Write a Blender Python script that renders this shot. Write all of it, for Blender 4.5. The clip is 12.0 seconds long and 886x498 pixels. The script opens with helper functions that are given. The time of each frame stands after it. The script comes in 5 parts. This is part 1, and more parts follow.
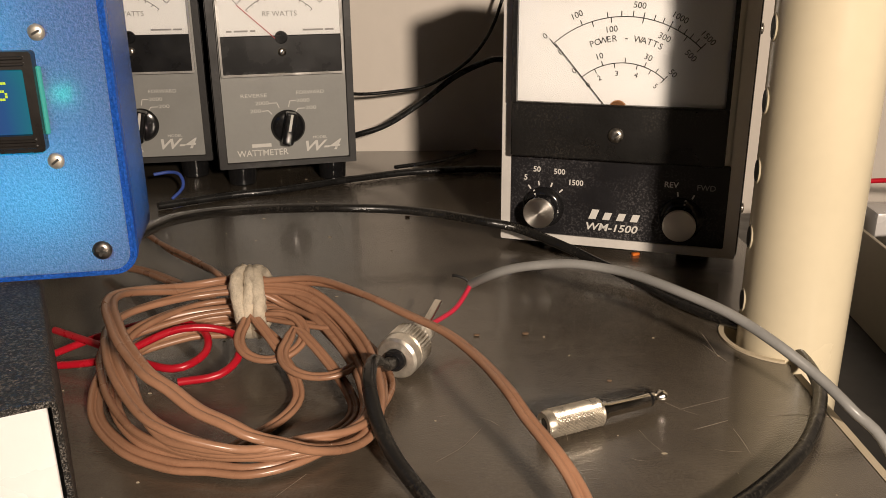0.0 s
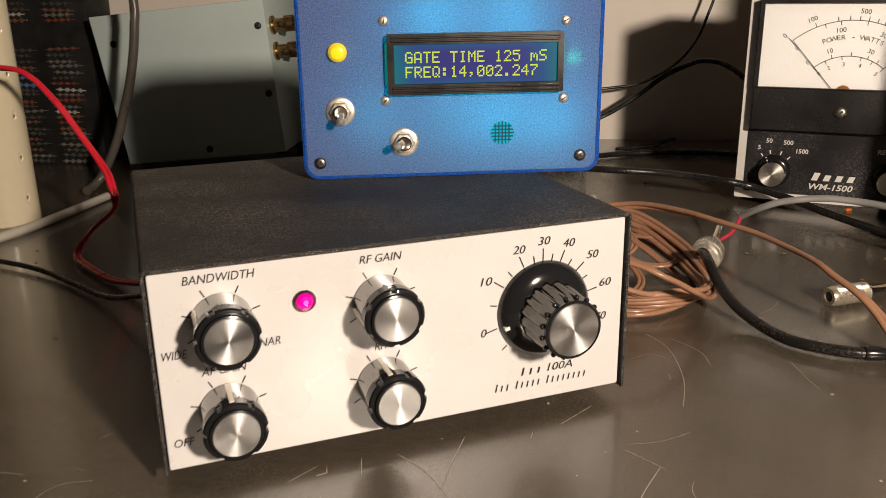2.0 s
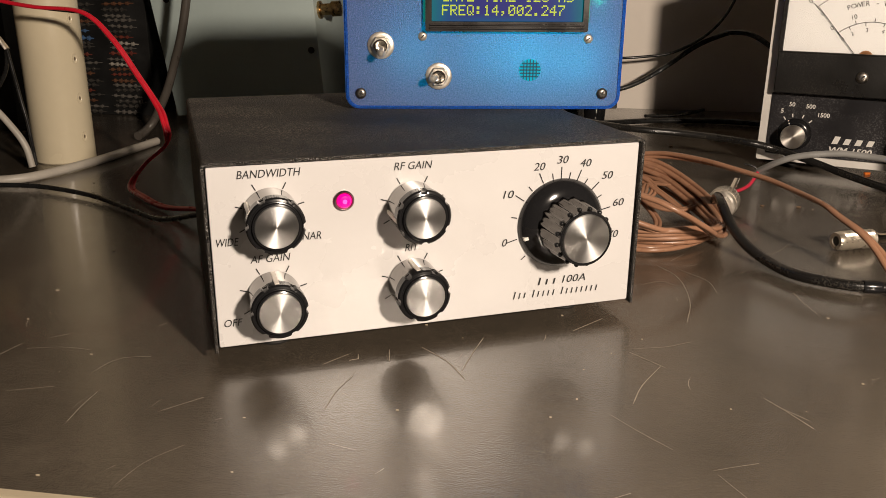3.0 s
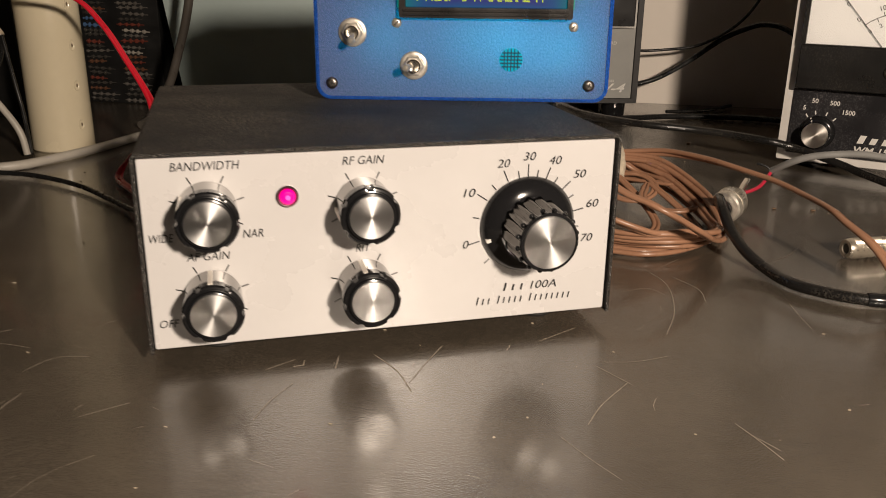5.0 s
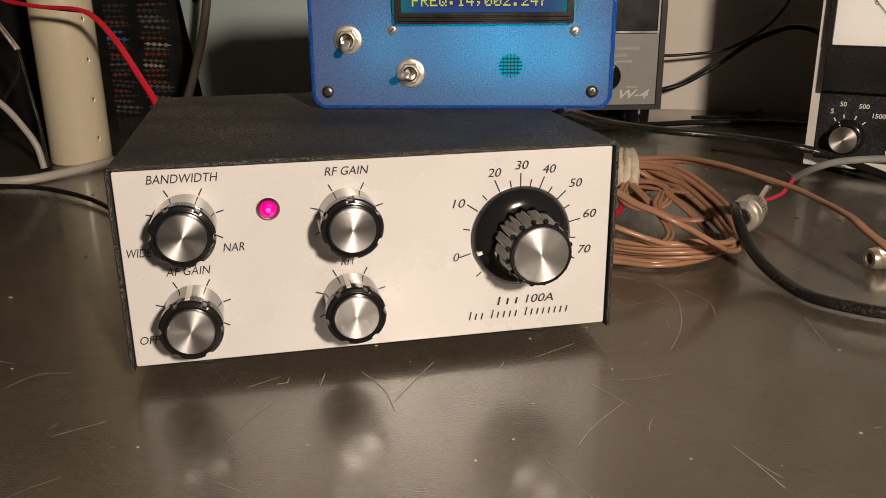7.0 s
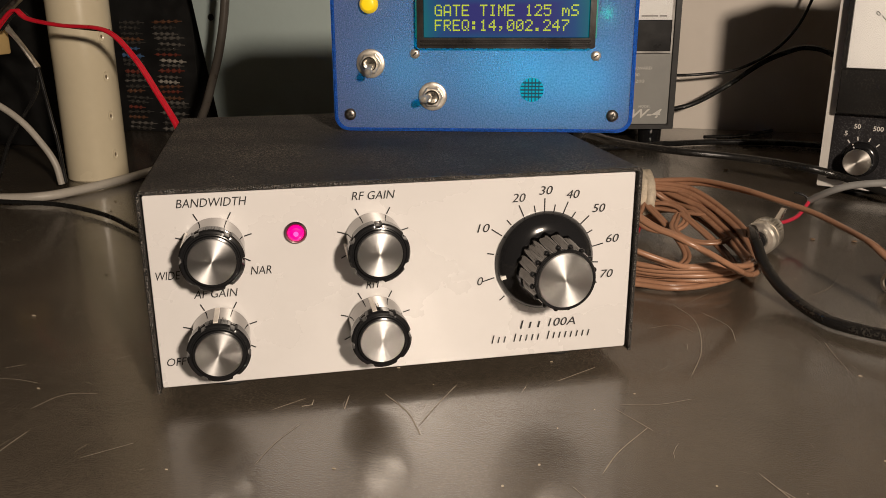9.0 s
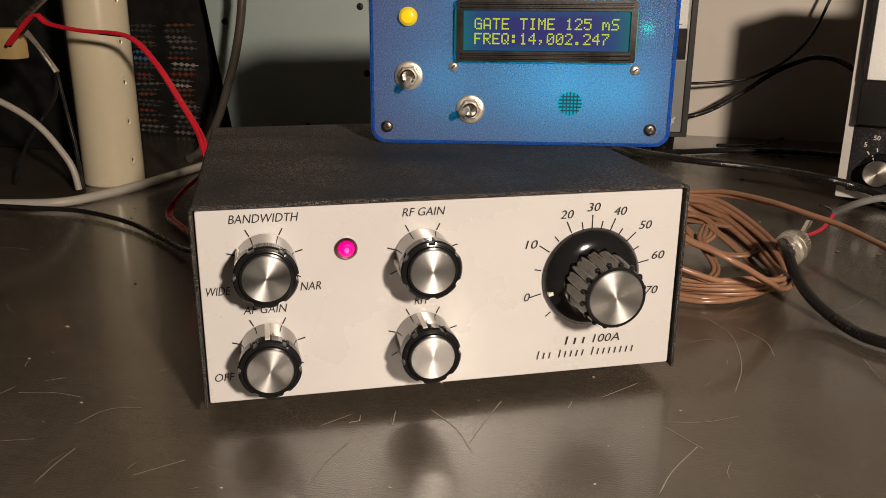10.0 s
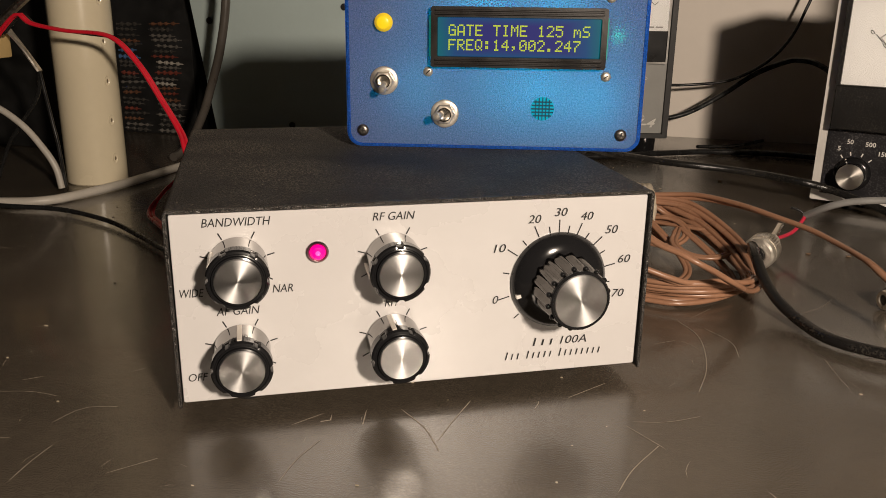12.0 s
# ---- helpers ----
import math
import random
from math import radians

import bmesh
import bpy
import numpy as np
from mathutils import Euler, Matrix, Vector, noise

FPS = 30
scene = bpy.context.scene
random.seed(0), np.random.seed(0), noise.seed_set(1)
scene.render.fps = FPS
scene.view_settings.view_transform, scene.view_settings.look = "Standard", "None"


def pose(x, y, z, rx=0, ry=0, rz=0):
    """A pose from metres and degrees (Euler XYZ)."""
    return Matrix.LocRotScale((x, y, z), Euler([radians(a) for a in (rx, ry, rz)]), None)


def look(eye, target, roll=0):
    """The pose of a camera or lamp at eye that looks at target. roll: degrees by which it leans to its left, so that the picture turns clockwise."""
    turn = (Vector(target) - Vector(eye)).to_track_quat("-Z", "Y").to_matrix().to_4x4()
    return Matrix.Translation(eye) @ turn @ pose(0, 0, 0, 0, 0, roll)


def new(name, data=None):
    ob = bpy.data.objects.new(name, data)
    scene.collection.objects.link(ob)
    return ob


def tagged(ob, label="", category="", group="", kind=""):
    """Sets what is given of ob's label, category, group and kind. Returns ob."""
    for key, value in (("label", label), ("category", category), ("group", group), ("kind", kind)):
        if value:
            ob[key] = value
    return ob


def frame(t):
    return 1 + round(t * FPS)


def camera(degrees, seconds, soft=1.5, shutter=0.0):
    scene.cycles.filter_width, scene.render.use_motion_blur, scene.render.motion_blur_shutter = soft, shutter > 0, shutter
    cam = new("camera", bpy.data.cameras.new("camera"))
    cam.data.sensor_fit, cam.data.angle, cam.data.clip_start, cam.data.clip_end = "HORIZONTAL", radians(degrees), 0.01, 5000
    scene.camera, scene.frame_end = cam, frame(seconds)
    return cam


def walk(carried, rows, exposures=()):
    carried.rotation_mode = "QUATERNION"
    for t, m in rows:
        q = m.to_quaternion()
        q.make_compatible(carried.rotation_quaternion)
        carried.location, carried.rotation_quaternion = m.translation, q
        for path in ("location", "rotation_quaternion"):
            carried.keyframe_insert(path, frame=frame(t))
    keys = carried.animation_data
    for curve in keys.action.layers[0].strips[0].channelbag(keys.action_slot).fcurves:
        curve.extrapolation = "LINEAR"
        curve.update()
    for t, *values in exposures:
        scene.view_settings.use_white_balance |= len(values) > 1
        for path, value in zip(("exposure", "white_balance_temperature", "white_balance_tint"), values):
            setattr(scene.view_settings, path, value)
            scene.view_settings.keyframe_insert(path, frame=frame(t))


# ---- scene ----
cam = camera(55.7, 12.0, soft=0.6, shutter=0.3)
PATH = [
    (0, (0.01582, 0.01381, 0.15916), (0.0242, 1.9049, -0.4918), -0.51),
    (0.5, (0.00829, 0.00101, 0.16542), (0.0172, 1.8937, -0.4808), -0.58),
    (0.8, (-0.01817, -0.02361, 0.17101), (-0.0064, 1.8722, -0.4660), -0.58),
    (1, (-0.04001, -0.04662, 0.17613), (-0.0411, 1.8544, -0.4453), -0.70),
    (1.2, (-0.05880, -0.07257, 0.18121), (-0.0923, 1.8349, -0.4192), -1.00),
    (1.5, (-0.08455, -0.09488, 0.17221), (-0.2023, 1.8099, -0.4259), -1.29),
    (1.8, (-0.09208, -0.12619, 0.16332), (-0.2805, 1.7695, -0.4456), -1.39),
    (2, (-0.09876, -0.14192, 0.15870), (-0.3025, 1.7536, -0.4459), -0.89),
    (2.2, (-0.09889, -0.15514, 0.15835), (-0.3197, 1.7374, -0.4497), -0.51),
    (2.5, (-0.09368, -0.17089, 0.14895), (-0.3418, 1.7149, -0.4694), -0.13),
    (3, (-0.09239, -0.17878, 0.14058), (-0.3694, 1.6979, -0.4929), 0.47),
    (3.2, (-0.09351, -0.17984, 0.14108), (-0.3734, 1.6986, -0.4859), 0.34),
    (4.8, (-0.07323, -0.16578, 0.14534), (-0.4293, 1.6931, -0.5009), 0.85),
    (5, (-0.06389, -0.15151, 0.13672), (-0.4428, 1.7018, -0.5128), 0.69),
    (5.5, (-0.04608, -0.13360, 0.12756), (-0.4733, 1.7099, -0.5196), 0.17),
    (6, (-0.03868, -0.13125, 0.12946), (-0.4915, 1.7077, -0.5133), -0.22),
    (6.5, (-0.04232, -0.13354, 0.13317), (-0.5016, 1.7067, -0.5014), -0.37),
    (7, (-0.04861, -0.13663, 0.13430), (-0.5227, 1.7019, -0.4942), -0.53),
    (9, (-0.05515, -0.13952, 0.13880), (-0.5412, 1.7057, -0.4602), -0.21),
    (9.5, (-0.06010, -0.14010, 0.14161), (-0.5377, 1.7077, -0.4564), -0.06),
    (10, (-0.07499, -0.14246, 0.14389), (-0.5409, 1.7082, -0.4544), 0.33),
    (10.5, (-0.06317, -0.14184, 0.14370), (-0.5200, 1.7100, -0.4580), 0.52),
    (11, (-0.06094, -0.14266, 0.14251), (-0.5120, 1.7099, -0.4614), 0.56),
    (11.5, (-0.06657, -0.14344, 0.14371), (-0.5128, 1.7095, -0.4625), 0.68),
    (12, (-0.06656, -0.14619, 0.14838), (-0.5099, 1.7074, -0.4580), 0.80),
]
walk(cam, [(t, look(eye, target, roll)) for t, eye, target, roll in PATH], [(0, 0.42), (0.7, 0.46), (1.0, 0.50), (1.5, 0.50), (2.0, 0.37), (2.5, 0.28), (3.0, 0.26), (5.0, 0.15), (6.5, 0.05), (9.0, 0.0), (12.0, 0.03)])

# ---------------------------------------------------------------- world and light
world = bpy.data.worlds.new("world")
scene.world = world
world.use_nodes = True
world.node_tree.nodes["Background"].inputs[0].default_value = (1.0, 0.86, 0.70, 1)
world.node_tree.nodes["Background"].inputs[1].default_value = 0.024

LAMP = (0.248, -0.382, 0.306)
lamp_data = bpy.data.lights.new("desk_lamp_light", "SPOT")
lamp_data.energy = 25.8
lamp_data.spot_size, lamp_data.spot_blend = radians(150), 0.5
lamp_data.color = (1.0, 0.83, 0.67)
lamp_data.shadow_soft_size = 0.026
lamp = new("desk_lamp_light", lamp_data)
lamp.matrix_world = look(LAMP, (-0.06, 0.60, 0.15))


# ---------------------------------------------------------------- materials
def nodes_of(name):
    m = bpy.data.materials.new(name)
    m.use_nodes = True
    nt = m.node_tree
    return m, nt, nt.nodes["Principled BSDF"]


def mat(name, color, rough=0.5, metal=0.0, spec=0.5, vary=0.12, scale=60.0, bump=0.0, bump_scale=400.0, rough_vary=0.08, coat=0.0):
    """A surface with colour and gloss that vary at two scales, and a fine relief. Scales are per metre."""
    m, nt, b = nodes_of(name)
    N, L = nt.nodes, nt.links
    co = N.new("ShaderNodeTexCoord")
    n1 = N.new("ShaderNodeTexNoise")
    n1.inputs["Scale"].default_value = scale
    n1.inputs["Detail"].default_value = 6
    n2 = N.new("ShaderNodeTexNoise")
    n2.inputs["Scale"].default_value = scale * 9
    n2.inputs["Detail"].default_value = 3
    L.new(co.outputs["Object"], n1.inputs["Vector"])
    L.new(co.outputs["Object"], n2.inputs["Vector"])
    add = N.new("ShaderNodeMath")
    add.operation = "MULTIPLY_ADD"
    add.inputs[1].default_value = 0.4
    L.new(n2.outputs["Fac"], add.inputs[0])
    L.new(n1.outputs["Fac"], add.inputs[2])
    ramp = N.new("ShaderNodeMapRange")
    ramp.inputs["From Min"].default_value = 0.4
    ramp.inputs["From Max"].default_value = 1.0
    ramp.inputs["To Min"].default_value = 1 - vary
    ramp.inputs["To Max"].default_value = 1 + vary
    L.new(add.outputs[0], ramp.inputs["Value"])
    mul = N.new("ShaderNodeVectorMath")
    mul.operation = "SCALE"
    mul.inputs[0].default_value = color
    L.new(ramp.outputs[0], mul.inputs["Scale"])
    L.new(mul.outputs[0], b.inputs["Base Color"])
    rr = N.new("ShaderNodeMapRange")
    rr.inputs["From Min"].default_value = 0.35
    rr.inputs["From Max"].default_value = 0.7
    rr.inputs["To Min"].default_value = max(0.02, rough - rough_vary)
    rr.inputs["To Max"].default_value = min(1.0, rough + rough_vary)
    L.new(n1.outputs["Fac"], rr.inputs["Value"])
    L.new(rr.outputs[0], b.inputs["Roughness"])
    b.inputs["Metallic"].default_value = metal
    b.inputs["Specular IOR Level"].default_value = spec
    b.inputs["Coat Weight"].default_value = coat
    if bump:
        nb = N.new("ShaderNodeTexNoise")
        nb.inputs["Scale"].default_value = bump_scale
        nb.inputs["Detail"].default_value = 4
        L.new(co.outputs["Object"], nb.inputs["Vector"])
        bp = N.new("ShaderNodeBump")
        bp.inputs["Strength"].default_value = bump
        bp.inputs["Distance"].default_value = 0.0006
        L.new(nb.outputs["Fac"], bp.inputs["Height"])
        L.new(bp.outputs["Normal"], b.inputs["Normal"])
    return m


def glow(name, color, strength, base=(0.02, 0.02, 0.02)):
    m, nt, b = nodes_of(name)
    b.inputs["Base Color"].default_value = (*base, 1)
    b.inputs["Roughness"].default_value = 0.25
    b.inputs["Emission Color"].default_value = (*color, 1)
    b.inputs["Emission Strength"].default_value = strength
    return m


def dusty(name, color, dust, rough, amount, bump, bump_scale):
    """A dark textured paint with settled grey dust, or painted glints, in patches and specks."""
    m = mat(name, color, rough, bump=bump, bump_scale=bump_scale, vary=0.25, scale=25)
    nt = m.node_tree
    N, L = nt.nodes, nt.links
    b = N["Principled BSDF"]
    old = b.inputs["Base Color"].links[0].from_socket
    co = N.new("ShaderNodeTexCoord")
    big = N.new("ShaderNodeTexNoise")
    big.inputs["Scale"].default_value = 22
    big.inputs["Detail"].default_value = 5
    fine = N.new("ShaderNodeTexNoise")
    fine.inputs["Scale"].default_value = 900
    fine.inputs["Detail"].default_value = 2
    L.new(co.outputs["Object"], big.inputs["Vector"])
    L.new(co.outputs["Object"], fine.inputs["Vector"])
    m1 = N.new("ShaderNodeMapRange")
    m1.inputs["From Min"].default_value = 0.42
    m1.inputs["From Max"].default_value = 0.75
    L.new(big.outputs["Fac"], m1.inputs["Value"])
    m2 = N.new("ShaderNodeMapRange")
    m2.inputs["From Min"].default_value = 0.50
    m2.inputs["From Max"].default_value = 0.66
    L.new(fine.outputs["Fac"], m2.inputs["Value"])
    mu = N.new("ShaderNodeMath")
    mu.operation = "MULTIPLY"
    L.new(m1.outputs[0], mu.inputs[0])
    L.new(m2.outputs[0], mu.inputs[1])
    mv = N.new("ShaderNodeMath")
    mv.operation = "MULTIPLY"
    mv.inputs[1].default_value = amount
    L.new(mu.outputs[0], mv.inputs[0])
    mix = N.new("ShaderNodeMix")
    mix.data_type = "RGBA"
    L.new(mv.outputs[0], mix.inputs["Factor"])
    L.new(old, mix.inputs["A"])
    mix.inputs["B"].default_value = (*dust, 1)
    L.new(mix.outputs["Result"], b.inputs["Base Color"])
    return m


def spun(name, color, rough):
    """Metal turned on a lathe: fine rings, stretched highlights."""
    m, nt, b = nodes_of(name)
    N, L = nt.nodes, nt.links
    b.inputs["Base Color"].default_value = (*color, 1)
    b.inputs["Metallic"].default_value = 1
    b.inputs["Anisotropic"].default_value = 0.8
    b.inputs["Anisotropic Rotation"].default_value = 0.25
    tan = N.new("ShaderNodeTangent")
    tan.direction_type, tan.axis = "RADIAL", "Y"
    L.new(tan.outputs[0], b.inputs["Tangent"])
    co = N.new("ShaderNodeTexCoord")
    n1 = N.new("ShaderNodeTexNoise")
    n1.inputs["Scale"].default_value = 500
    L.new(co.outputs["Object"], n1.inputs["Vector"])
    r = N.new("ShaderNodeMapRange")
    r.inputs["To Min"].default_value = rough - 0.06
    r.inputs["To Max"].default_value = rough + 0.06
    L.new(n1.outputs["Fac"], r.inputs["Value"])
    L.new(r.outputs[0], b.inputs["Roughness"])
    return m


def translucent_plastic(name, color, through_color, share):
    """Tinted plastic that lets light from inside the case through."""
    # strong fine colour variation puts part of the sparkle into the colour
    m = mat(name, color, 0.20, bump=1.0, bump_scale=2100, vary=0.6, scale=1300)
    m.node_tree.nodes["Bump"].inputs["Distance"].default_value = 0.0013
    nt = m.node_tree
    N, L = nt.nodes, nt.links
    b = N["Principled BSDF"]
    tr = N.new("ShaderNodeBsdfTranslucent")
    tr.inputs["Color"].default_value = (*through_color, 1)
    mix = N.new("ShaderNodeMixShader")
    mix.inputs[0].default_value = share
    L.new(b.outputs[0], mix.inputs[1])
    L.new(tr.outputs[0], mix.inputs[2])
    L.new(mix.outputs[0], N["Material Output"].inputs["Surface"])
    return m


M_WALL = mat("wall_paint", (0.85, 0.78, 0.70), 0.6, vary=0.05, scale=8, bump=0.12, bump_scale=250)
M_ROOM = mat("room_paint", (0.28, 0.25, 0.22), 0.8, vary=0.06, scale=3)
M_CARPET = mat("carpet", (0.10, 0.09, 0.08), 0.95, vary=0.2, scale=40, bump=0.4)
M_DESK = dusty("desk_laminate", (0.086, 0.071, 0.054), (0.22, 0.195, 0.165), 0.125, 0.30, 0.34, 1500)
M_DESK.node_tree.nodes["Principled BSDF"].inputs["Specular IOR Level"].default_value = 1.0
M_DESK.node_tree.nodes["Principled BSDF"].inputs["Coat Weight"].default_value = 0.4
M_DESK.node_tree.nodes["Principled BSDF"].inputs["Coat Roughness"].default_value = 0.12
M_EDGE = mat("desk_edge_cream", (0.55, 0.47, 0.34), 0.45, vary=0.08, scale=30)
M_POST = mat("post_cream_enamel", (0.70, 0.62, 0.45), 0.22, vary=0.05, scale=18, bump=0.05, bump_scale=120)
# Inside shade of post slots, screw slots and holes, put into the colour.
M_DENT_SHADE = mat("dent_shade_brown", (0.17, 0.13, 0.085), 0.6)
M_SLOT = mat("slot_dark", (0.03, 0.028, 0.025), 0.7)
M_PANEL = mat("panel_white_gloss", (0.62, 0.607, 0.603), 0.30, spec=0.9, vary=0.02, scale=30, coat=0.25)
M_PANEL.node_tree.nodes["Principled BSDF"].inputs["Coat Roughness"].default_value = 0.24
M_CASE = dusty("case_black_crinkle", (0.018, 0.0175, 0.018), (0.36, 0.30, 0.24), 0.62, 0.9, 1.0, 1300)
M_CASE.node_tree.nodes["Bump"].inputs["Distance"].default_value = 0.0016
M_CASE.node_tree.nodes["Map Range.002"].inputs["From Min"].default_value = 0.30
M_CASE.node_tree.nodes["Noise Texture.004"].inputs["Scale"].default_value = 1500
# Here the dust colour paints the crinkle edge's glints as pale flecks.
M_CASE_EDGE = dusty("case_speckled_edge", (0.014, 0.0135, 0.013), (0.40, 0.35, 0.30), 0.24, 0.28, 1.0, 2200)
M_CASE_EDGE.node_tree.nodes["Map Range.002"].inputs["From Min"].default_value = 0.1
M_CASE_EDGE.node_tree.nodes["Map Range.002"].inputs["From Max"].default_value = 0.4
M_CASE_EDGE.node_tree.nodes["Noise Texture.004"].inputs["Scale"].default_value = 2600
M_INK = mat("ink_black", (0.015, 0.015, 0.016), 0.5, vary=0.05)
M_WHITE_INK = mat("ink_white", (0.70, 0.68, 0.64), 0.5, vary=0.06)
M_POINTER = mat("pointer_pale_metal", (0.86, 0.80, 0.72), 0.35, vary=0.06)
M_GREY_INK = mat("ink_grey", (0.30, 0.29, 0.28), 0.5, vary=0.06)
M_BLACK = mat("plastic_black_gloss", (0.012, 0.012, 0.013), 0.16, vary=0.1, rough_vary=0.06)
M_METER_BLACK = mat("meter_black_satin", (0.011, 0.011, 0.012), 0.30, spec=0.3, vary=0.2, rough_vary=0.05)
M_BLACK_MATT = mat("plastic_black_matt", (0.022, 0.021, 0.021), 0.5, vary=0.2, bump=0.2)
M_RUBBER = mat("rubber_black", (0.018, 0.017, 0.016), 0.65, vary=0.2)
M_CAP = spun("spun_aluminium", (0.58, 0.575, 0.57), 0.40)
M_CAP_BRIGHT = spun("spun_aluminium_bright", (0.80, 0.76, 0.70), 0.36)
M_GRIP = mat("grip_dark_polish", (0.14, 0.133, 0.126), 0.10, metal=1.0, vary=0.25, scale=200)
M_CHROME = mat("chrome", (0.72, 0.68, 0.62), 0.22, metal=1.0, vary=0.08, rough_vary=0.06)
M_SKIRT = mat("knob_bright_metal", (0.29, 0.28, 0.27), 0.06, metal=1.0, vary=0.12, rough_vary=0.05)
M_STEEL = mat("screw_steel", (0.45, 0.42, 0.38), 0.35, metal=1.0, vary=0.3, scale=500)
M_SCREW = mat("screw_dark_steel", (0.24, 0.22, 0.20), 0.38, metal=1.0, vary=0.3, scale=500)
# Colour raised and metal lowered, so brightness missing from reflections is in the colour.
M_NICKEL = mat("worn_nickel_brightened", (0.74, 0.69, 0.61), 0.36, metal=0.8, vary=0.25, scale=300, bump=0.1)
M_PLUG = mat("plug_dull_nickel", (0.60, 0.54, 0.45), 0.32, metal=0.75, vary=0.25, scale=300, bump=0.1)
M_BRASS = mat("old_brass", (0.48, 0.34, 0.17), 0.32, metal=1.0, vary=0.25, scale=300)
M_BLUE = translucent_plastic("case_blue_translucent", (0.165, 0.20, 0.40), (0.02, 0.42, 0.66), 0.34)
M_BLUE_BODY = translucent_plastic("case_blue_body", (0.03, 0.09, 0.40), (0.01, 0.22, 0.62), 0.08)
M_BLUE_RIM = translucent_plastic("case_blue_rim", (0.02, 0.13, 0.60), (0.0, 0.16, 0.9), 0.25)
M_LCD_FRAME = mat("lcd_frame_black", (0.016, 0.014, 0.013), 0.32, spec=0.5, vary=0.3, bump=0.1)
M_LCD_SIDE = glow("lcd_light_guide", (0.0, 0.32, 0.26), 0.35, (0.06, 0.22, 0.20))
M_CHAR = glow("lcd_characters", (0.62, 0.72, 0.03), 0.85)
M_YELLOW = glow("led_yellow_lens", (1.0, 0.62, 0.0), 0.35, (0.75, 0.55, 0.02))
M_RED_LED = glow("led_magenta_lens", (1.0, 0.0, 0.22), 1.0, (0.6, 0.0, 0.15))
M_RED_CORE = glow("led_magenta_core", (1.0, 0.12, 0.45), 1.3, (0.6, 0.0, 0.15))
# Emission stands in for case light coming out through the grille.
M_TEAL_GRILLE = glow("grille_teal_glow", (0.0, 0.42, 0.60), 0.50, (0.0, 0.16, 0.22))
M_SILVER = mat("bezel_silver_paint", (0.74, 0.71, 0.67), 0.42, metal=0.15, vary=0.08, scale=40, bump=0.05)
M_BAKELITE = dusty("meter_black_bakelite", (0.012, 0.0115, 0.011), (0.12, 0.105, 0.09), 0.34, 0.55, 0.15, 500)
M_FACEPLATE = dusty("faceplate_black_worn", (0.013, 0.0125, 0.0145), (0.18, 0.17, 0.175), 0.36, 0.7, 0.1, 400)
M_DIAL = mat("dial_white_card", (0.88, 0.88, 0.87), 0.55, vary=0.015, scale=30)
M_GREY_FACE = mat("faceplate_grey", (0.30, 0.30, 0.285), 0.42, vary=0.06, scale=40, bump=0.05)
M_GREY_TRIM = mat("trim_clear_edge", (0.70, 0.68, 0.65), 0.2, metal=0.5, vary=0.1)
M_TEAL = mat("teal_grey_paint", (0.50, 0.60, 0.59), 0.42, vary=0.05, scale=20, bump=0.08)
M_DARKBOX = mat("equipment_black", (0.012, 0.012, 0.012), 0.45, vary=0.3, scale=60)
M_CORD = mat("cord_brown_vinyl", (0.31, 0.163, 0.098), 0.32, vary=0.16, scale=60)
M_CORD_DARK = dusty("cord_black_rubber", (0.012, 0.0115, 0.011), (0.24, 0.21, 0.17), 0.27, 0.22, 0.3, 500)
M_CORD_DARK.node_tree.nodes["Noise Texture.003"].inputs["Scale"].default_value = 60
M_CABLE_BLACK = mat("cable_black_vinyl", (0.014, 0.014, 0.014), 0.28, vary=0.25, scale=120)
M_CABLE_GREY = mat("cable_grey_vinyl", (0.25, 0.248, 0.24), 0.36, vary=0.12, scale=90)
M_CABLE_WHITE = mat("cable_offwhite_vinyl", (0.46, 0.43, 0.38), 0.4, vary=0.12, scale=90)
M_CABLE_DKGREY = mat("cable_dark_grey", (0.085, 0.075, 0.065), 0.35, vary=0.15, scale=90)
M_RED = mat("wire_red", (0.62, 0.012, 0.03), 0.33, vary=0.1, scale=90)
M_DEEP_RED = mat("wire_dark_red", (0.42, 0.008, 0.02), 0.3, vary=0.1, scale=90)
M_PINK = mat("wire_pink_red", (0.55, 0.025, 0.06), 0.4, vary=0.1)
M_BLUE_TIE = mat("tie_blue", (0.05, 0.10, 0.42), 0.5, vary=0.2)
M_CHENILLE = mat("chenille_cream", (0.52, 0.45, 0.35), 0.95, vary=0.3, scale=250, bump=1.0, bump_scale=900)
M_BOX_CREAM = mat("tray_cream_plastic", (0.50, 0.45, 0.34), 0.5, vary=0.1, scale=20)
M_ORANGE = mat("orange_plastic", (0.80, 0.20, 0.03), 0.4)
M_SCRATCH = mat("scratch_pale", (0.36, 0.31, 0.25), 0.6, vary=0.3, scale=300)
M_CRUMB_BROWN = mat("crumb_brown", (0.16, 0.10, 0.06), 0.7, vary=0.3, scale=300)
M_CRUMB = mat("crumb_pale", (0.45, 0.38, 0.28), 0.8, vary=0.3, scale=300)


# ---------------------------------------------------------------- mesh helpers
def part(name, bm, material, parent=None, label="", smooth=True, angle=35):
    """Links a bmesh as one mesh object under a thing or part."""
    bmesh.ops.recalc_face_normals(bm, faces=bm.faces[:])
    me = bpy.data.meshes.new(name)
    if smooth:
        for f in bm.faces:
            f.smooth = len(f.verts) < 7
        lim = radians(angle)
        for e in bm.edges:
            if len(e.link_faces) == 2 and e.calc_face_angle(0.0) > lim:
                e.smooth = False
    bm.to_mesh(me)
    bm.free()
    me.materials.append(material)
    ob = new(name, me)
    ob.parent = parent
    if label:
        tagged(ob, label)
    return ob


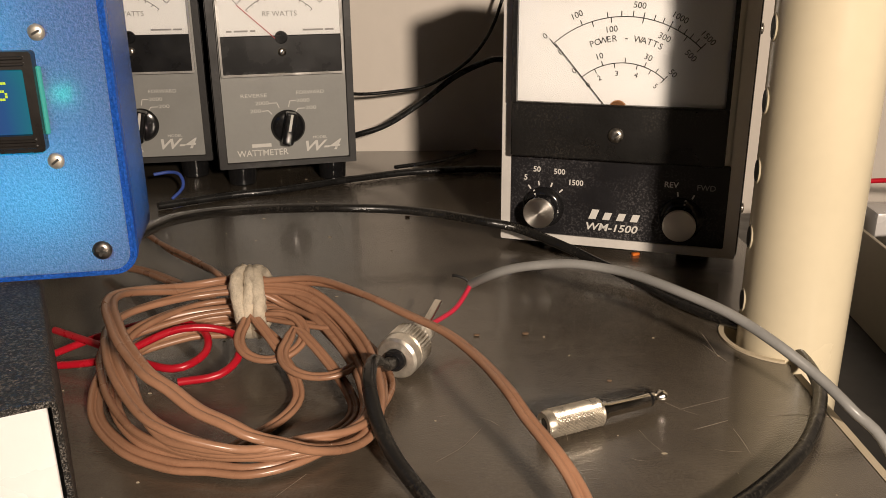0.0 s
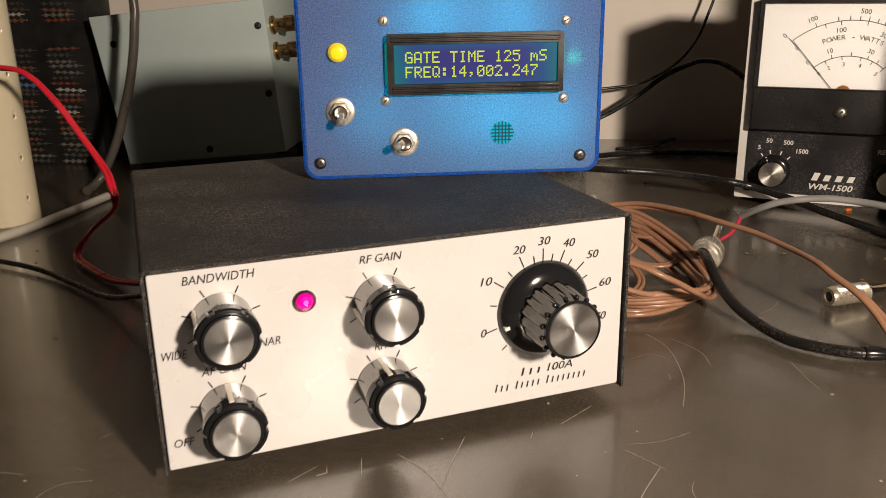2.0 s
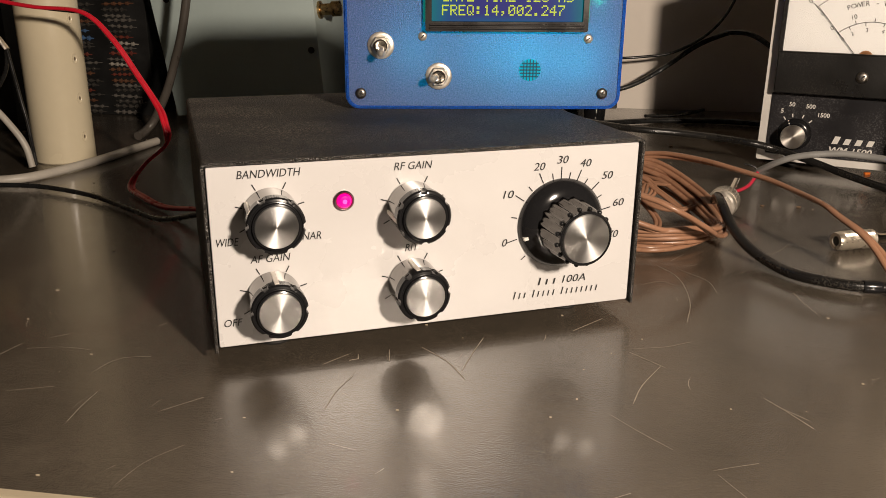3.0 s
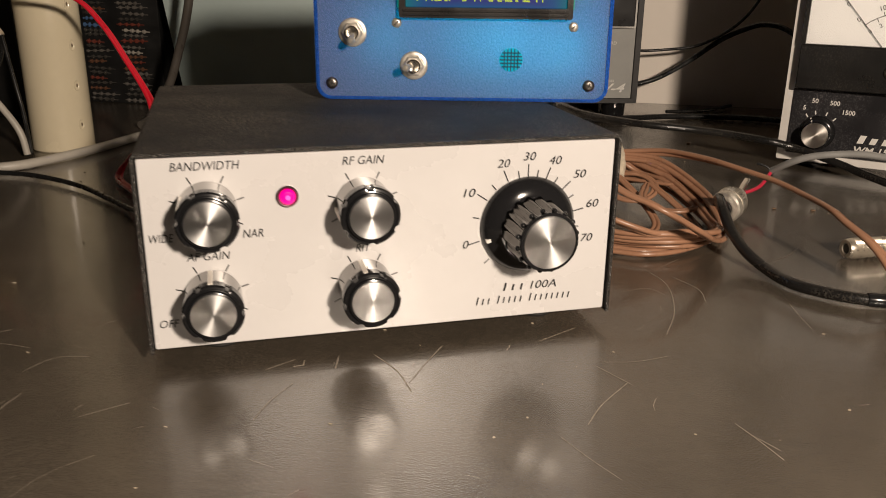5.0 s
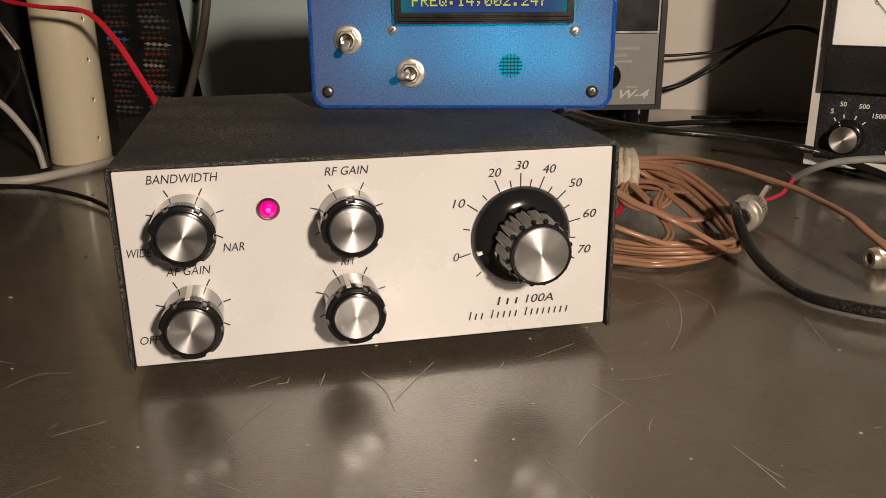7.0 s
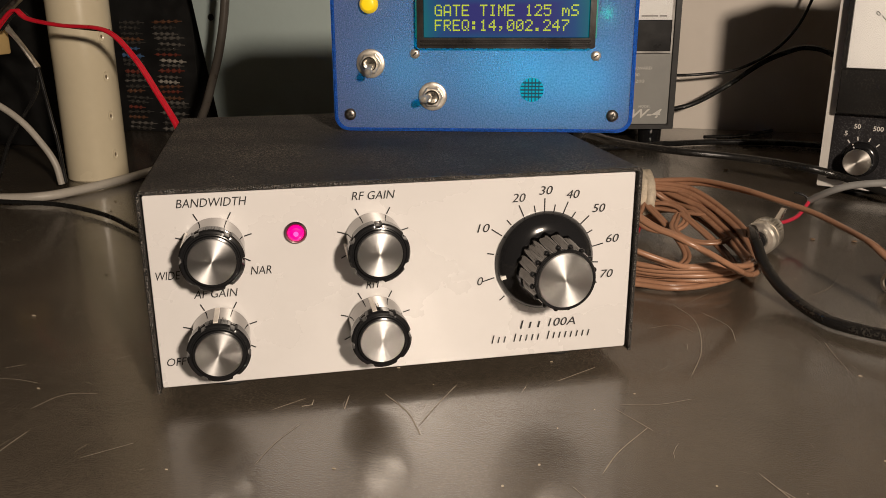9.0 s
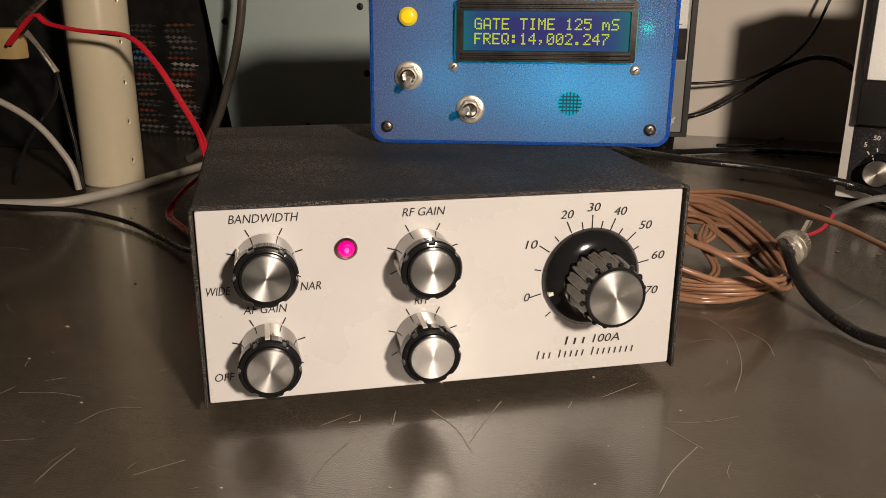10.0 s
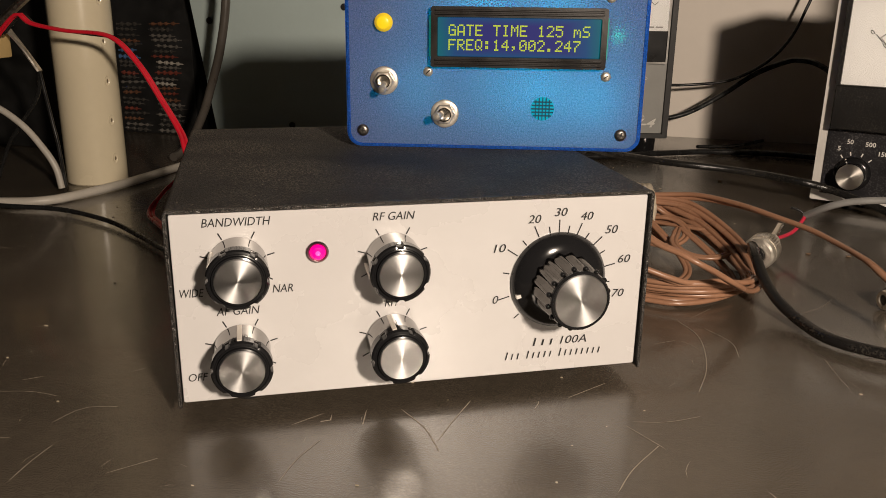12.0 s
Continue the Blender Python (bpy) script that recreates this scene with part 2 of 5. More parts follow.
def again(ob, m, parent=None):
    """One more object on the same mesh."""
    o = new(ob.name.split(".")[0], ob.data)
    o.parent = parent or ob.parent
    o.matrix_local = m
    return o


def thing(name, label, category, m=Matrix(), group=""):
    ob = new(name)
    ob.empty_display_size = 0.01
    ob.matrix_world = m
    return tagged(ob, label, category, group)


def block(bm, x0, x1, y0, y1, z0, z1, bevel=0.0, seg=2):
    out = bmesh.ops.create_cube(bm, size=1.0, matrix=Matrix.Translation(((x0 + x1) / 2, (y0 + y1) / 2, (z0 + z1) / 2)) @ Matrix.Diagonal((x1 - x0, y1 - y0, z1 - z0, 1)))
    if bevel:
        es = list({e for v in out["verts"] for e in v.link_edges})
        bmesh.ops.bevel(bm, geom=es, offset=bevel, segments=seg, affect="EDGES", profile=0.6)
    return bm


def boxed(x0, x1, y0, y1, z0, z1, bevel=0.0, seg=2):
    return block(bmesh.new(), x0, x1, y0, y1, z0, z1, bevel, seg)


def lathe(bm, profile, seg=32, m=Matrix()):
    """Turns (radius, height) rows about the local z of m. A radius of zero closes the end."""
    rings = []
    for r, h in profile:
        if r <= 1e-7:
            rings.append([bm.verts.new(m @ Vector((0, 0, h)))])
        else:
            rings.append([bm.verts.new(m @ Vector((r * math.cos(2 * math.pi * i / seg), r * math.sin(2 * math.pi * i / seg), h))) for i in range(seg)])
    for a, b in zip(rings, rings[1:]):
        for i in range(seg):
            j = (i + 1) % seg
            if len(a) == 1 and len(b) == 1:
                continue
            if len(a) == 1:
                bm.faces.new((a[0], b[i], b[j]))
            elif len(b) == 1:
                bm.faces.new((a[i], a[j], b[0]))
            else:
                bm.faces.new((a[i], a[j], b[j], b[i]))
    return bm


OUT = Matrix.Rotation(radians(90), 4, "X")  # local z of a turned piece points out of a front panel (-y)


def on_face(x, z, y=0.0):
    return Matrix.Translation((x, y, z)) @ OUT


def outline(x0, x1, z0, z1, r, seg=6):
    pts = []
    for cx, cz, a0 in ((x1 - r, z0 + r, -90), (x1 - r, z1 - r, 0), (x0 + r, z1 - r, 90), (x0 + r, z0 + r, 180)):
        for i in range(seg + 1):
            a = radians(a0 + 90 * i / seg)
            pts.append((cx + r * math.cos(a), cz + r * math.sin(a)))
    return pts


def loft(bm, loops, close_first=True, close_last=True):
    rows = [[bm.verts.new(p) for p in lp] for lp in loops]
    n = len(rows[0])
    for a, b in zip(rows, rows[1:]):
        for i in range(n):
            bm.faces.new((a[i], a[(i + 1) % n], b[(i + 1) % n], b[i]))
    if close_first:
        bm.faces.new(rows[0])
    if close_last:
        bm.faces.new(rows[-1])
    return bm


def plate(x0, x1, z0, z1, y0, y1, r, bevel=0.0006, close_back=True):
    """A rounded plate whose front faces -y at y0."""
    loops = []
    for y, d in ((y0, bevel), (y0 + bevel * 0.4, bevel * 0.35), (y0 + bevel, 0.0), (y1, 0.0)):
        loops.append([(x, y, z) for x, z in outline(x0 + d, x1 - d, z0 + d, z1 - d, max(r - d, 1e-4))])
    return loft(bmesh.new(), loops, True, close_back)


def frame_ring(outer, inner, y0, y1, r_out, r_in, slope=0.0):
    """A frame standing from y1 (back) to y0 (front), open in the middle; the inner edge slopes in."""
    bm = bmesh.new()
    o0 = [(x, y0, z) for x, z in outline(*outer, r_out)]
    o1 = [(x, y1, z) for x, z in outline(*outer, r_out)]
    i0 = [(x, y0, z) for x, z in outline(inner[0] - slope, inner[1] + slope, inner[2] - slope, inner[3] + slope, r_in)]
    i1 = [(x, y1, z) for x, z in outline(*inner, r_in)]
    loft(bm, [o1, o0, i0, i1, o1], False, False)
    bmesh.ops.remove_doubles(bm, verts=bm.verts[:], dist=1e-6)
    return bm


def curve_points(pts, step=0.003, closed=False):
    """A smooth line through the points, at even steps."""
    P = [Vector(p) for p in pts]
    n = len(P)
    fine = []
    last = n if closed else n - 1
    for i in range(last):
        p1, p2 = P[i], P[(i + 1) % n]
        p0 = P[i - 1] if (i or closed) else p1 * 2 - p2
        p3 = P[(i + 2) % n] if (closed or i + 2 < n) else p2 * 2 - p1
        k = max(4, int((p2 - p1).length / step * 2))
        for j in range(k):
            t = j / k
            fine.append(0.5 * (2 * p1 + (p2 - p0) * t + (2 * p0 - 5 * p1 + 4 * p2 - p3) * t * t + (3 * p1 - p0 - 3 * p2 + p3) * t ** 3))
    if not closed:
        fine.append(P[-1])
    out = [fine[0]]
    for p in fine[1:]:
        if (p - out[-1]).length >= step:
            out.append(p)
    if not closed:
        out.append(fine[-1])
    return out


def sweep(bm, pts, profile, up=Vector((0, 0, 1)), step=0.003, closed=False, twist=None):
    """Drags a profile of (side, up) offsets along a smooth line."""
    line = curve_points(pts, step, closed)
    n = len(line)
    rows = []
    for i, p in enumerate(line):
        a = line[(i - 1) % n] if (closed or i) else p
        b = line[(i + 1) % n] if (closed or i < n - 1) else p
        d = (b - a).normalized()
        side = d.cross(up)
        side = side.normalized() if side.length > 0.05 else Vector((1, 0, 0))
        u = side.cross(d).normalized()
        if twist:
            w = twist(i / n)
            side, u = side * math.cos(w) + u * math.sin(w), u * math.cos(w) - side * math.sin(w)
        rows.append([bm.verts.new(p + side * s + u * h) for s, h in profile])
    k = len(profile)
    pairs = list(zip(rows, rows[1:])) + ([(rows[-1], rows[0])] if closed else [])
    for a, b in pairs:
        for i in range(k):
            bm.faces.new((a[i], a[(i + 1) % k], b[(i + 1) % k], b[i]))
    if not closed:
        bm.faces.new(rows[0])
        bm.faces.new(rows[-1])
    return bm


def round_profile(r, n=10):
    return [(r * math.cos(2 * math.pi * i / n), r * math.sin(2 * math.pi * i / n)) for i in range(n)]


def twin_profile(r=0.00135):
    """Two cores side by side with a groove between."""
    right = [(r * 1.12 + r * math.cos(radians(a)), r * math.sin(radians(a))) for a in (-160, -125, -95, -60, -20, 20, 60, 95, 125, 160)]
    left = [(-x, -y) for x, y in right]
    return right + left


def cable(name, label, pts, radius, material, category="cable", step=0.003, n=10):
    bm = sweep(bmesh.new(), pts, round_profile(radius, n), step=step)
    return tagged(part(name, bm, material, angle=60), label, category)


def lettering(text, parent, material, x, z, width=None, height=None, y=-0.0003, slant=0.0, turn=0.0, align="CENTER", name="lettering", thick=0.00012, bold=0.0):
    """Raised print on a front panel: x is the middle (or the start), z the base line."""
    c = bpy.data.curves.new(name, "FONT")
    c.body, c.size, c.shear, c.extrude, c.resolution_u = text, 1.0, slant, 0.0, 3
    c.offset = bold
    tmp = bpy.data.objects.new("tmp", c)
    me = bpy.data.meshes.new_from_object(tmp)
    bpy.data.objects.remove(tmp)
    bpy.data.curves.remove(c)
    co = np.empty(len(me.vertices) * 3)
    me.vertices.foreach_get("co", co)
    co = co.reshape(-1, 3)
    lo, hi = co.min(0), co.max(0)
    k = width / (hi[0] - lo[0]) if width else height / (hi[1] - lo[1])
    kz = height / (hi[1] - lo[1]) if height else k
    x0 = -(lo[0] + hi[0]) / 2 if align == "CENTER" else -lo[0]
    flat = np.stack([(co[:, 0] + x0) * k, np.zeros(len(co)), co[:, 1] * kz], 1)
    me.vertices.foreach_set("co", flat.ravel())
    me.materials.append(material)
    ob = new(name, me)
    ob.parent = parent
    ob.matrix_local = Matrix.Translation((x, y, z)) @ Matrix.Rotation(radians(-turn), 4, "Y")
    return ob


def strokes(segments, width, y=-0.0003, thick=0.0001):
    """Printed lines on a front panel, each from (x, z) to (x, z)."""
    bm = bmesh.new()
    for (xa, za), (xb, zb) in segments:
        d = Vector((xb - xa, zb - za)).normalized() * width / 2
        q = Vector((-d.y, d.x))
        front = [bm.verts.new((px + q.x * s, y, pz + q.y * s)) for px, pz, s in ((xa, za, -1), (xb, zb, -1), (xb, zb, 1), (xa, za, 1))]
        back = [bm.verts.new((v.co.x, y + thick, v.co.z)) for v in front]
        bm.faces.new(front)
        for i in range(4):
            bm.faces.new((front[i], back[i], back[(i + 1) % 4], front[(i + 1) % 4]))
    return bm


def polar(cx, cz, r, deg):
    return (cx + r * math.cos(radians(deg)), cz + r * math.sin(radians(deg)))


def word_bars(parent, material, x0, x1, z, h, words, y=-0.0003, slant=0.0):
    """Plain bars in place of a name: one bar a word."""
    total = sum(words) + 0.8 * (len(words) - 1)
    k = (x1 - x0) / total
    x = x0
    for w in words:
        bm = bmesh.new()
        vs = [bm.verts.new((px, y, pz)) for px, pz in ((x, z), (x + w * k, z), (x + w * k + slant * h, z + h), (x + slant * h, z + h))]
        bm.faces.new(vs)
        part("name_bar", bm, material, parent, smooth=False)
        x += (w + 0.8) * k


def letter_bars(parent, material, x0, x1, z, h, words, y=-0.0003, slant=0.22, stroke=0.34):
    """Plain slim slanted bars in place of a name: one bar a letter, a gap between words."""
    total = sum(words) + 0.7 * (len(words) - 1)
    k = (x1 - x0) / total
    x = x0
    for w in words:
        for i in range(w):
            hh = h if i == 0 else h * 0.76
            a = x + (0.5 - stroke / 2) * k
            bm = bmesh.new()
            vs = [bm.verts.new((px, y, pz)) for px, pz in ((a, z), (a + stroke * k, z), (a + stroke * k + slant * hh, z + hh), (a + slant * hh, z + hh))]
            bm.faces.new(vs)
            part("name_bar", bm, material, parent, smooth=False)
            x += k
        x += 0.7 * k


def screw_head(parent, x, z, r, material, cross=True, y=0.0, name="screw"):
    bm = bmesh.new()
    lathe(bm, [(r, -0.0004), (r, r * 0.22), (r * 0.8, r * 0.45), (r * 0.42, r * 0.55), (0, r * 0.55)], 20, on_face(x, z, y))
    head = part(name, bm, material, parent)
    a = random.uniform(0, 90)
    segs = [(polar(x, z, r * 0.55, a), polar(x, z, r * 0.55, a + 180))]
    if cross:
        segs.append((polar(x, z, r * 0.55, a + 90), polar(x, z, r * 0.55, a + 270)))
    part("slot", strokes(segs, r * 0.28, y=y - r * 0.60), M_SLOT, head, smooth=False)
    return head


# ---------------------------------------------------------------- setting
def structure(ob, label, category):
    return tagged(ob, label, category, kind="structure")


DESK_FRONT, DESK_RIGHT, WALL_Y = 0.006, 0.157, 0.745
POST_R = 0.0218
POST_RIGHT, POST_LEFT = (0.1685, 0.347), (-0.4712, 0.404)

# desk top: one slab with a round bite for the post where the right edge steps out
bm = bmesh.new()
pts = [(-0.95, DESK_FRONT - 0.004), (DESK_RIGHT - 0.004, DESK_FRONT), (DESK_RIGHT, DESK_FRONT + 0.004), (DESK_RIGHT + 0.001, 0.318)]
pts += [polar(POST_RIGHT[0] - 0.001, POST_RIGHT[1] + 0.004, 0.0275, a) for a in range(255, 74, -12)]
pts += [(0.190, 0.381), (0.196, 0.40), (0.196, WALL_Y - 0.001), (-0.95, WALL_Y - 0.001)]
loft(bm, [[(x, y, z) for x, y in pts] for z in (-0.028, -0.001)] + [[(x, y, 0.0) for x, y in pts]])
structure(part("desk_top", bm, M_DESK, smooth=False), "dark brown laminate desk top with scratches", "desk")
bm = bmesh.new()
sweep(bm, [(-0.95, DESK_FRONT - 0.0055, -0.014), (-0.4, DESK_FRONT - 0.004, -0.014), (DESK_RIGHT - 0.004, DESK_FRONT - 0.0015, -0.014)], [(-0.0015, -0.0138), (0.0015, -0.0138), (0.0015, 0.0142), (-0.0015, 0.0142)], step=0.05)
structure(part("trim_front", bm, M_EDGE, smooth=False), "cream edge band along the desk front", "trim")
bm = bmesh.new()
sweep(bm, [(DESK_RIGHT + 0.0017, DESK_FRONT, -0.014), (DESK_RIGHT + 0.0022, 0.15, -0.014), (DESK_RIGHT + 0.0028, 0.316, -0.014)], [(-0.0015, -0.0138), (0.0015, -0.0138), (0.0015, 0.0142), (-0.0015, 0.0142)], step=0.05)
structure(part("trim_side", bm, M_EDGE, smooth=False), "cream edge band along the desk side", "trim")
bm = bmesh.new()
ring = [polar(POST_RIGHT[0] - 0.001, POST_RIGHT[1] + 0.004, 0.0263, a) for a in range(250, 79, -9)]
sweep(bm, [(x, y, -0.012) for x, y in ring], [(-0.0011, -0.013), (0.0011, -0.013), (0.0011, 0.0128), (-0.0011, 0.0128)], step=0.004)
structure(part("trim_cutout", bm, M_EDGE), "cream lining of the round cut-out in the desk", "trim")

structure(part("wall_back", boxed(-2.2, 2.2, WALL_Y, WALL_Y + 0.1, -0.74, 2.4), M_WALL, smooth=False), "beige painted wall behind the desk", "wall")
structure(part("wall_front", boxed(-2.2, 2.2, -2.6, -2.5, -0.74, 2.4), M_ROOM, smooth=False), "plain wall of the room", "wall")
structure(part("wall_left", boxed(-2.3, -2.2, -2.6, WALL_Y + 0.1, -0.74, 2.4), M_ROOM, smooth=False), "plain wall of the room", "wall")
structure(part("wall_right", boxed(2.2, 2.3, -2.6, WALL_Y + 0.1, -0.74, 2.4), M_ROOM, smooth=False), "plain wall of the room", "wall")
structure(part("ceiling", boxed(-2.3, 2.3, -2.6, WALL_Y + 0.1, 2.4, 2.5), M_ROOM, smooth=False), "plain ceiling", "ceiling")
structure(part("floor", boxed(-2.3, 2.3, -2.6, WALL_Y + 0.1, -0.84, -0.74), M_CARPET, smooth=False), "dark carpeted floor", "floor")
# lower worktop to the side of the desk
structure(part("side_shelf", boxed(0.20, 0.75, 0.02, WALL_Y - 0.002, -0.085, -0.060, 0.002), M_DARKBOX), "black side shelf below the desk top", "shelf")


# ---------------------------------------------------------------- shelf posts
def shelf_post(x, y, label, side, z0, hole_r):
    t = thing("shelf_post", label, "post", pose(x, y, 0), "shelf posts")
    bm = bmesh.new()
    lathe(bm, [(POST_R - 0.001, z0), (POST_R, z0 + 0.001), (POST_R, 0.9), (0, 0.9)], 40)
    part("tube", bm, M_POST, t)
    a = radians(side)
    m0 = None
    for k in range(16):
        z = 0.0195 + 0.0285 * k
        if m0 is None:
            bm = bmesh.new()
            lathe(bm, [(0.0016, -0.0012), (0.0030, -0.0002), (0.0042, 0.0004), (0.0048, -0.0003)], 14)
            bmesh.ops.transform(bm, matrix=Matrix.Diagonal((0.72, 1.25, 1, 1)), verts=bm.verts[:])
            m0 = part("slot_rim", bm, M_POST, t)
            ob = m0
            # flat disc over the slot, its colour standing in for the shade inside
            bm = bmesh.new()
            lathe(bm, [(hole_r, 0.0007), (0, 0.0007)], 14)
            bmesh.ops.transform(bm, matrix=Matrix.Diagonal((0.72, 1.3, 1, 1)), verts=bm.verts[:])
            hole0 = part("slot_shade", bm, M_SLOT if hole_r > 0.003 else M_DENT_SHADE, m0)
        else:
            ob = again(m0, Matrix(), t)
            again(hole0, Matrix(), ob)
        ob.matrix_local = Matrix.Translation((POST_R * math.cos(a), POST_R * math.sin(a), z)) @ Matrix.Rotation(a, 4, "Z") @ Matrix.Rotation(radians(90), 4, "Y") @ Matrix.Rotation(radians(90), 4, "Z") @ Matrix.Scale(1.0 if hole_r > 0.003 else 0.7, 4)
    return t


shelf_post(*POST_RIGHT, "round cream enamelled steel shelf post beside the desk edge", 176, -0.6, 0.0036)
shelf_post(*POST_LEFT, "round cream enamelled steel shelf post standing behind the white cable", -16, 0.0, 0.0015)

# ---------------------------------------------------------------- receiver
RX = thing("radio_receiver", "black crinkle-painted radio receiver with a white front panel and silver knobs", "radio", pose(-0.2150, 0.0885, 0, 0, 0, 26.4))
RX_W, RX_TOP, RX_DEEP = 0.1697, 0.0768, 0.156


def wrap(x0, x1, z0, z1, t, r):
    """The section of a folded cover: two sides and a top with rounded folds."""
    out = [(x1, z0)] + [(x1 - r + r * math.cos(radians(a)), z1 - r + r * math.sin(radians(a))) for a in (0, 30, 60, 90)]
    out += [(x0 + r - r * math.sin(radians(a)), z1 - r + r * math.cos(radians(a))) for a in (0, 30, 60, 90)] + [(x0, z0)]
    inn = [(x0 + t, z0), (x0 + t, z1 - t), (x1 - t, z1 - t), (x1 - t, z0)]
    return out + inn


bm = bmesh.new()
sec = wrap(-0.0016, RX_W + 0.0013, 0.0060, RX_TOP + 0.0001, 0.0011, 0.0018)
loft(bm, [[(x, y, z) for x, z in sec] for y in (-0.0013, -0.0008, RX_DEEP)])
cover = part("cover", bm, M_CASE, RX, "black crinkle-painted folded steel cover, dusty on top")
bm = bmesh.new()
sec = wrap(-0.0018, RX_W + 0.0015, 0.0058, RX_TOP + 0.0002, 0.0013, 0.0020)
low = wrap(-0.0015, RX_W + 0.0012, 0.0060, RX_TOP - 0.0001, 0.0010, 0.0018)
loft(bm, [[(x, y, z) for x, z in low] for y in (-0.0022,)] + [[(x, y, z) for x, z in sec] for y in (-0.0018, -0.0013)])
part("cover_edge", bm, M_CASE_EDGE, cover, "speckled front edge of the cover, glints put into its colour")
part("front_panel", plate(0.0, RX_W - 0.0006, 0.0072, 0.0751, -0.0006, 0.0014, 0.0008, 0.0003), M_PANEL, RX, "white gloss front panel")
part("chassis", boxed(0.0002, RX_W - 0.0006, 0.0016, RX_DEEP - 0.001, 0.0062, 0.0750, 0.0004), M_DARKBOX, RX)
for x, y in ((0.022, 0.018), (RX_W - 0.022, 0.018), (0.022, 0.138), (RX_W - 0.022, 0.138)):
    bm = lathe(bmesh.new(), [(0, 0.0), (0.006, 0.0), (0.0068, 0.001), (0.0064, 0.0064), (0, 0.0064)], 18, Matrix.Translation((x, y, 0)))
    part("rubber_foot", bm, M_RUBBER, RX)


def small_knob(x, z, pointer):
    """Bright skirt, black notched collar, turned cap; pointer is where the line stands, in degrees."""
    r = 0.0098
    seg = 96
    bm = bmesh.new()
    lathe(bm, [(0, 0.0009), (r - 0.0003, 0.0009), (r, 0.0012), (r - 0.0001, 0.0132), (r - 0.0012, 0.0136), (0, 0.0136)], 64, OUT)
    k = part("knob", bm, M_SKIRT, RX, "bright metal control knob with a black collar", angle=20)
    k.matrix_local = Matrix.Translation((x, 0, z))
    bm = bmesh.new()
    rows = []
    for h, rr0, cut in ((0.0126, 0.0098, 0.0), (0.0128, 0.0102, 1.0), (0.0166, 0.0102, 1.0), (0.0173, 0.0097, 0.6), (0.0175, 0.0090, 0.0), (0.0171, 0.0087, 0.0), (0.0172, 0.0084, 0.0), (0.0183, 0.0082, 0.0), (0.0185, 0.0077, 0.0), (0.0180, 0.0075, 0.0)):
        ring = []
        for i in range(seg):
            a = 2 * math.pi * i / seg + radians(pointer)
            rr = rr0 - (0.0008 * cut if i % 16 in (6, 7, 8) else 0.0)
            ring.append(OUT @ Vector((rr * math.cos(a), rr * math.sin(a), h)))
        rows.append(ring)
    loft(bm, rows)
    part("collar", bm, M_BLACK, k, angle=25)
    bm = lathe(bmesh.new(), [(0.0075, 0.0178), (0.0075, 0.0184), (0.0073, 0.0187), (0.0, 0.01875)], 48, OUT)
    part("cap", bm, M_CAP, k, "turned aluminium cap", angle=20)
    a = radians(pointer)
    bm = boxed(-0.0008, 0.0008, -0.0160, -0.0028, r - 0.0004, r + 0.0006, 0.0001, 1)
    bmesh.ops.transform(bm, matrix=Matrix.Rotation(-(a - radians(90)), 4, "Y"), verts=bm.verts[:])
    part("pointer", bm, M_POINTER, k, "pale pointer line")
    for d in (62, 118, 164, 16, 208, -28):
        part("scale_mark", strokes([(polar(x, z, 0.0101, d), polar(x, z, 0.0127, d))], 0.00042, y=-0.0008), M_INK, RX, smooth=False)
    return k


small_knob(0.0213, 0.0570, 150)
small_knob(0.0209, 0.0256, 92)
small_knob(0.0740, 0.0558, 185)
small_knob(0.0740, 0.0255, 101)
for text, x0, x1, z in (("BANDWIDTH", 10.3, 32.7, 70.5), ("WIDE", 1.7, 9.6, 46.3), ("NAR", 32.2, 39.2, 46.2), ("AF GAIN", 13.1, 27.6, 39.0), ("OFF", 2.3, 8.9, 15.3), ("RF GAIN", 67.0, 81.8, 70.1), ("RIT", 71.0, 76.4, 38.2)):
    lettering(text, RX, M_INK, (x0 + x1) / 2000, z / 1000, width=(x1 - x0) / 1000, height=0.0029, slant=0.22, y=-0.0009)

# tuning knob with its dial
TX, TZ = 0.1356, 0.0443
bm = lathe(bmesh.new(), [(0, 0.0008), (0.0182, 0.0008), (0.0183, 0.0016), (0.0179, 0.0028), (0.0166, 0.0044), (0.0146, 0.0057), (0.0126, 0.0064), (0.0118, 0.0066), (0, 0.0064)], 64, OUT)
tuning = part("tuning_knob", bm, M_BLACK, RX, "large black tuning knob with a dial skirt and aluminium cap")
tuning.matrix_local = Matrix.Translation((TX, 0, TZ))
bm = bmesh.new()
rows = []
seg = 16 * 8
for h, r0, deep in ((0.0058, 0.0124, 0.0004), (0.0070, 0.0122, 0.0016), (0.0205, 0.0113, 0.0015), (0.0224, 0.0108, 0.0012), (0.0230, 0.0100, 0.0)):
    rows.append([OUT @ Vector(((r0 - deep * (0.5 + 0.5 * math.cos(16 * 2 * math.pi * i / seg))) * math.cos(2 * math.pi * i / seg), (r0 - deep * (0.5 + 0.5 * math.cos(16 * 2 * math.pi * i / seg))) * math.sin(2 * math.pi * i / seg), h)) for i in range(seg)])
loft(bm, rows)
part("fluted_grip", bm, M_GRIP, tuning, angle=50)
bead0 = None
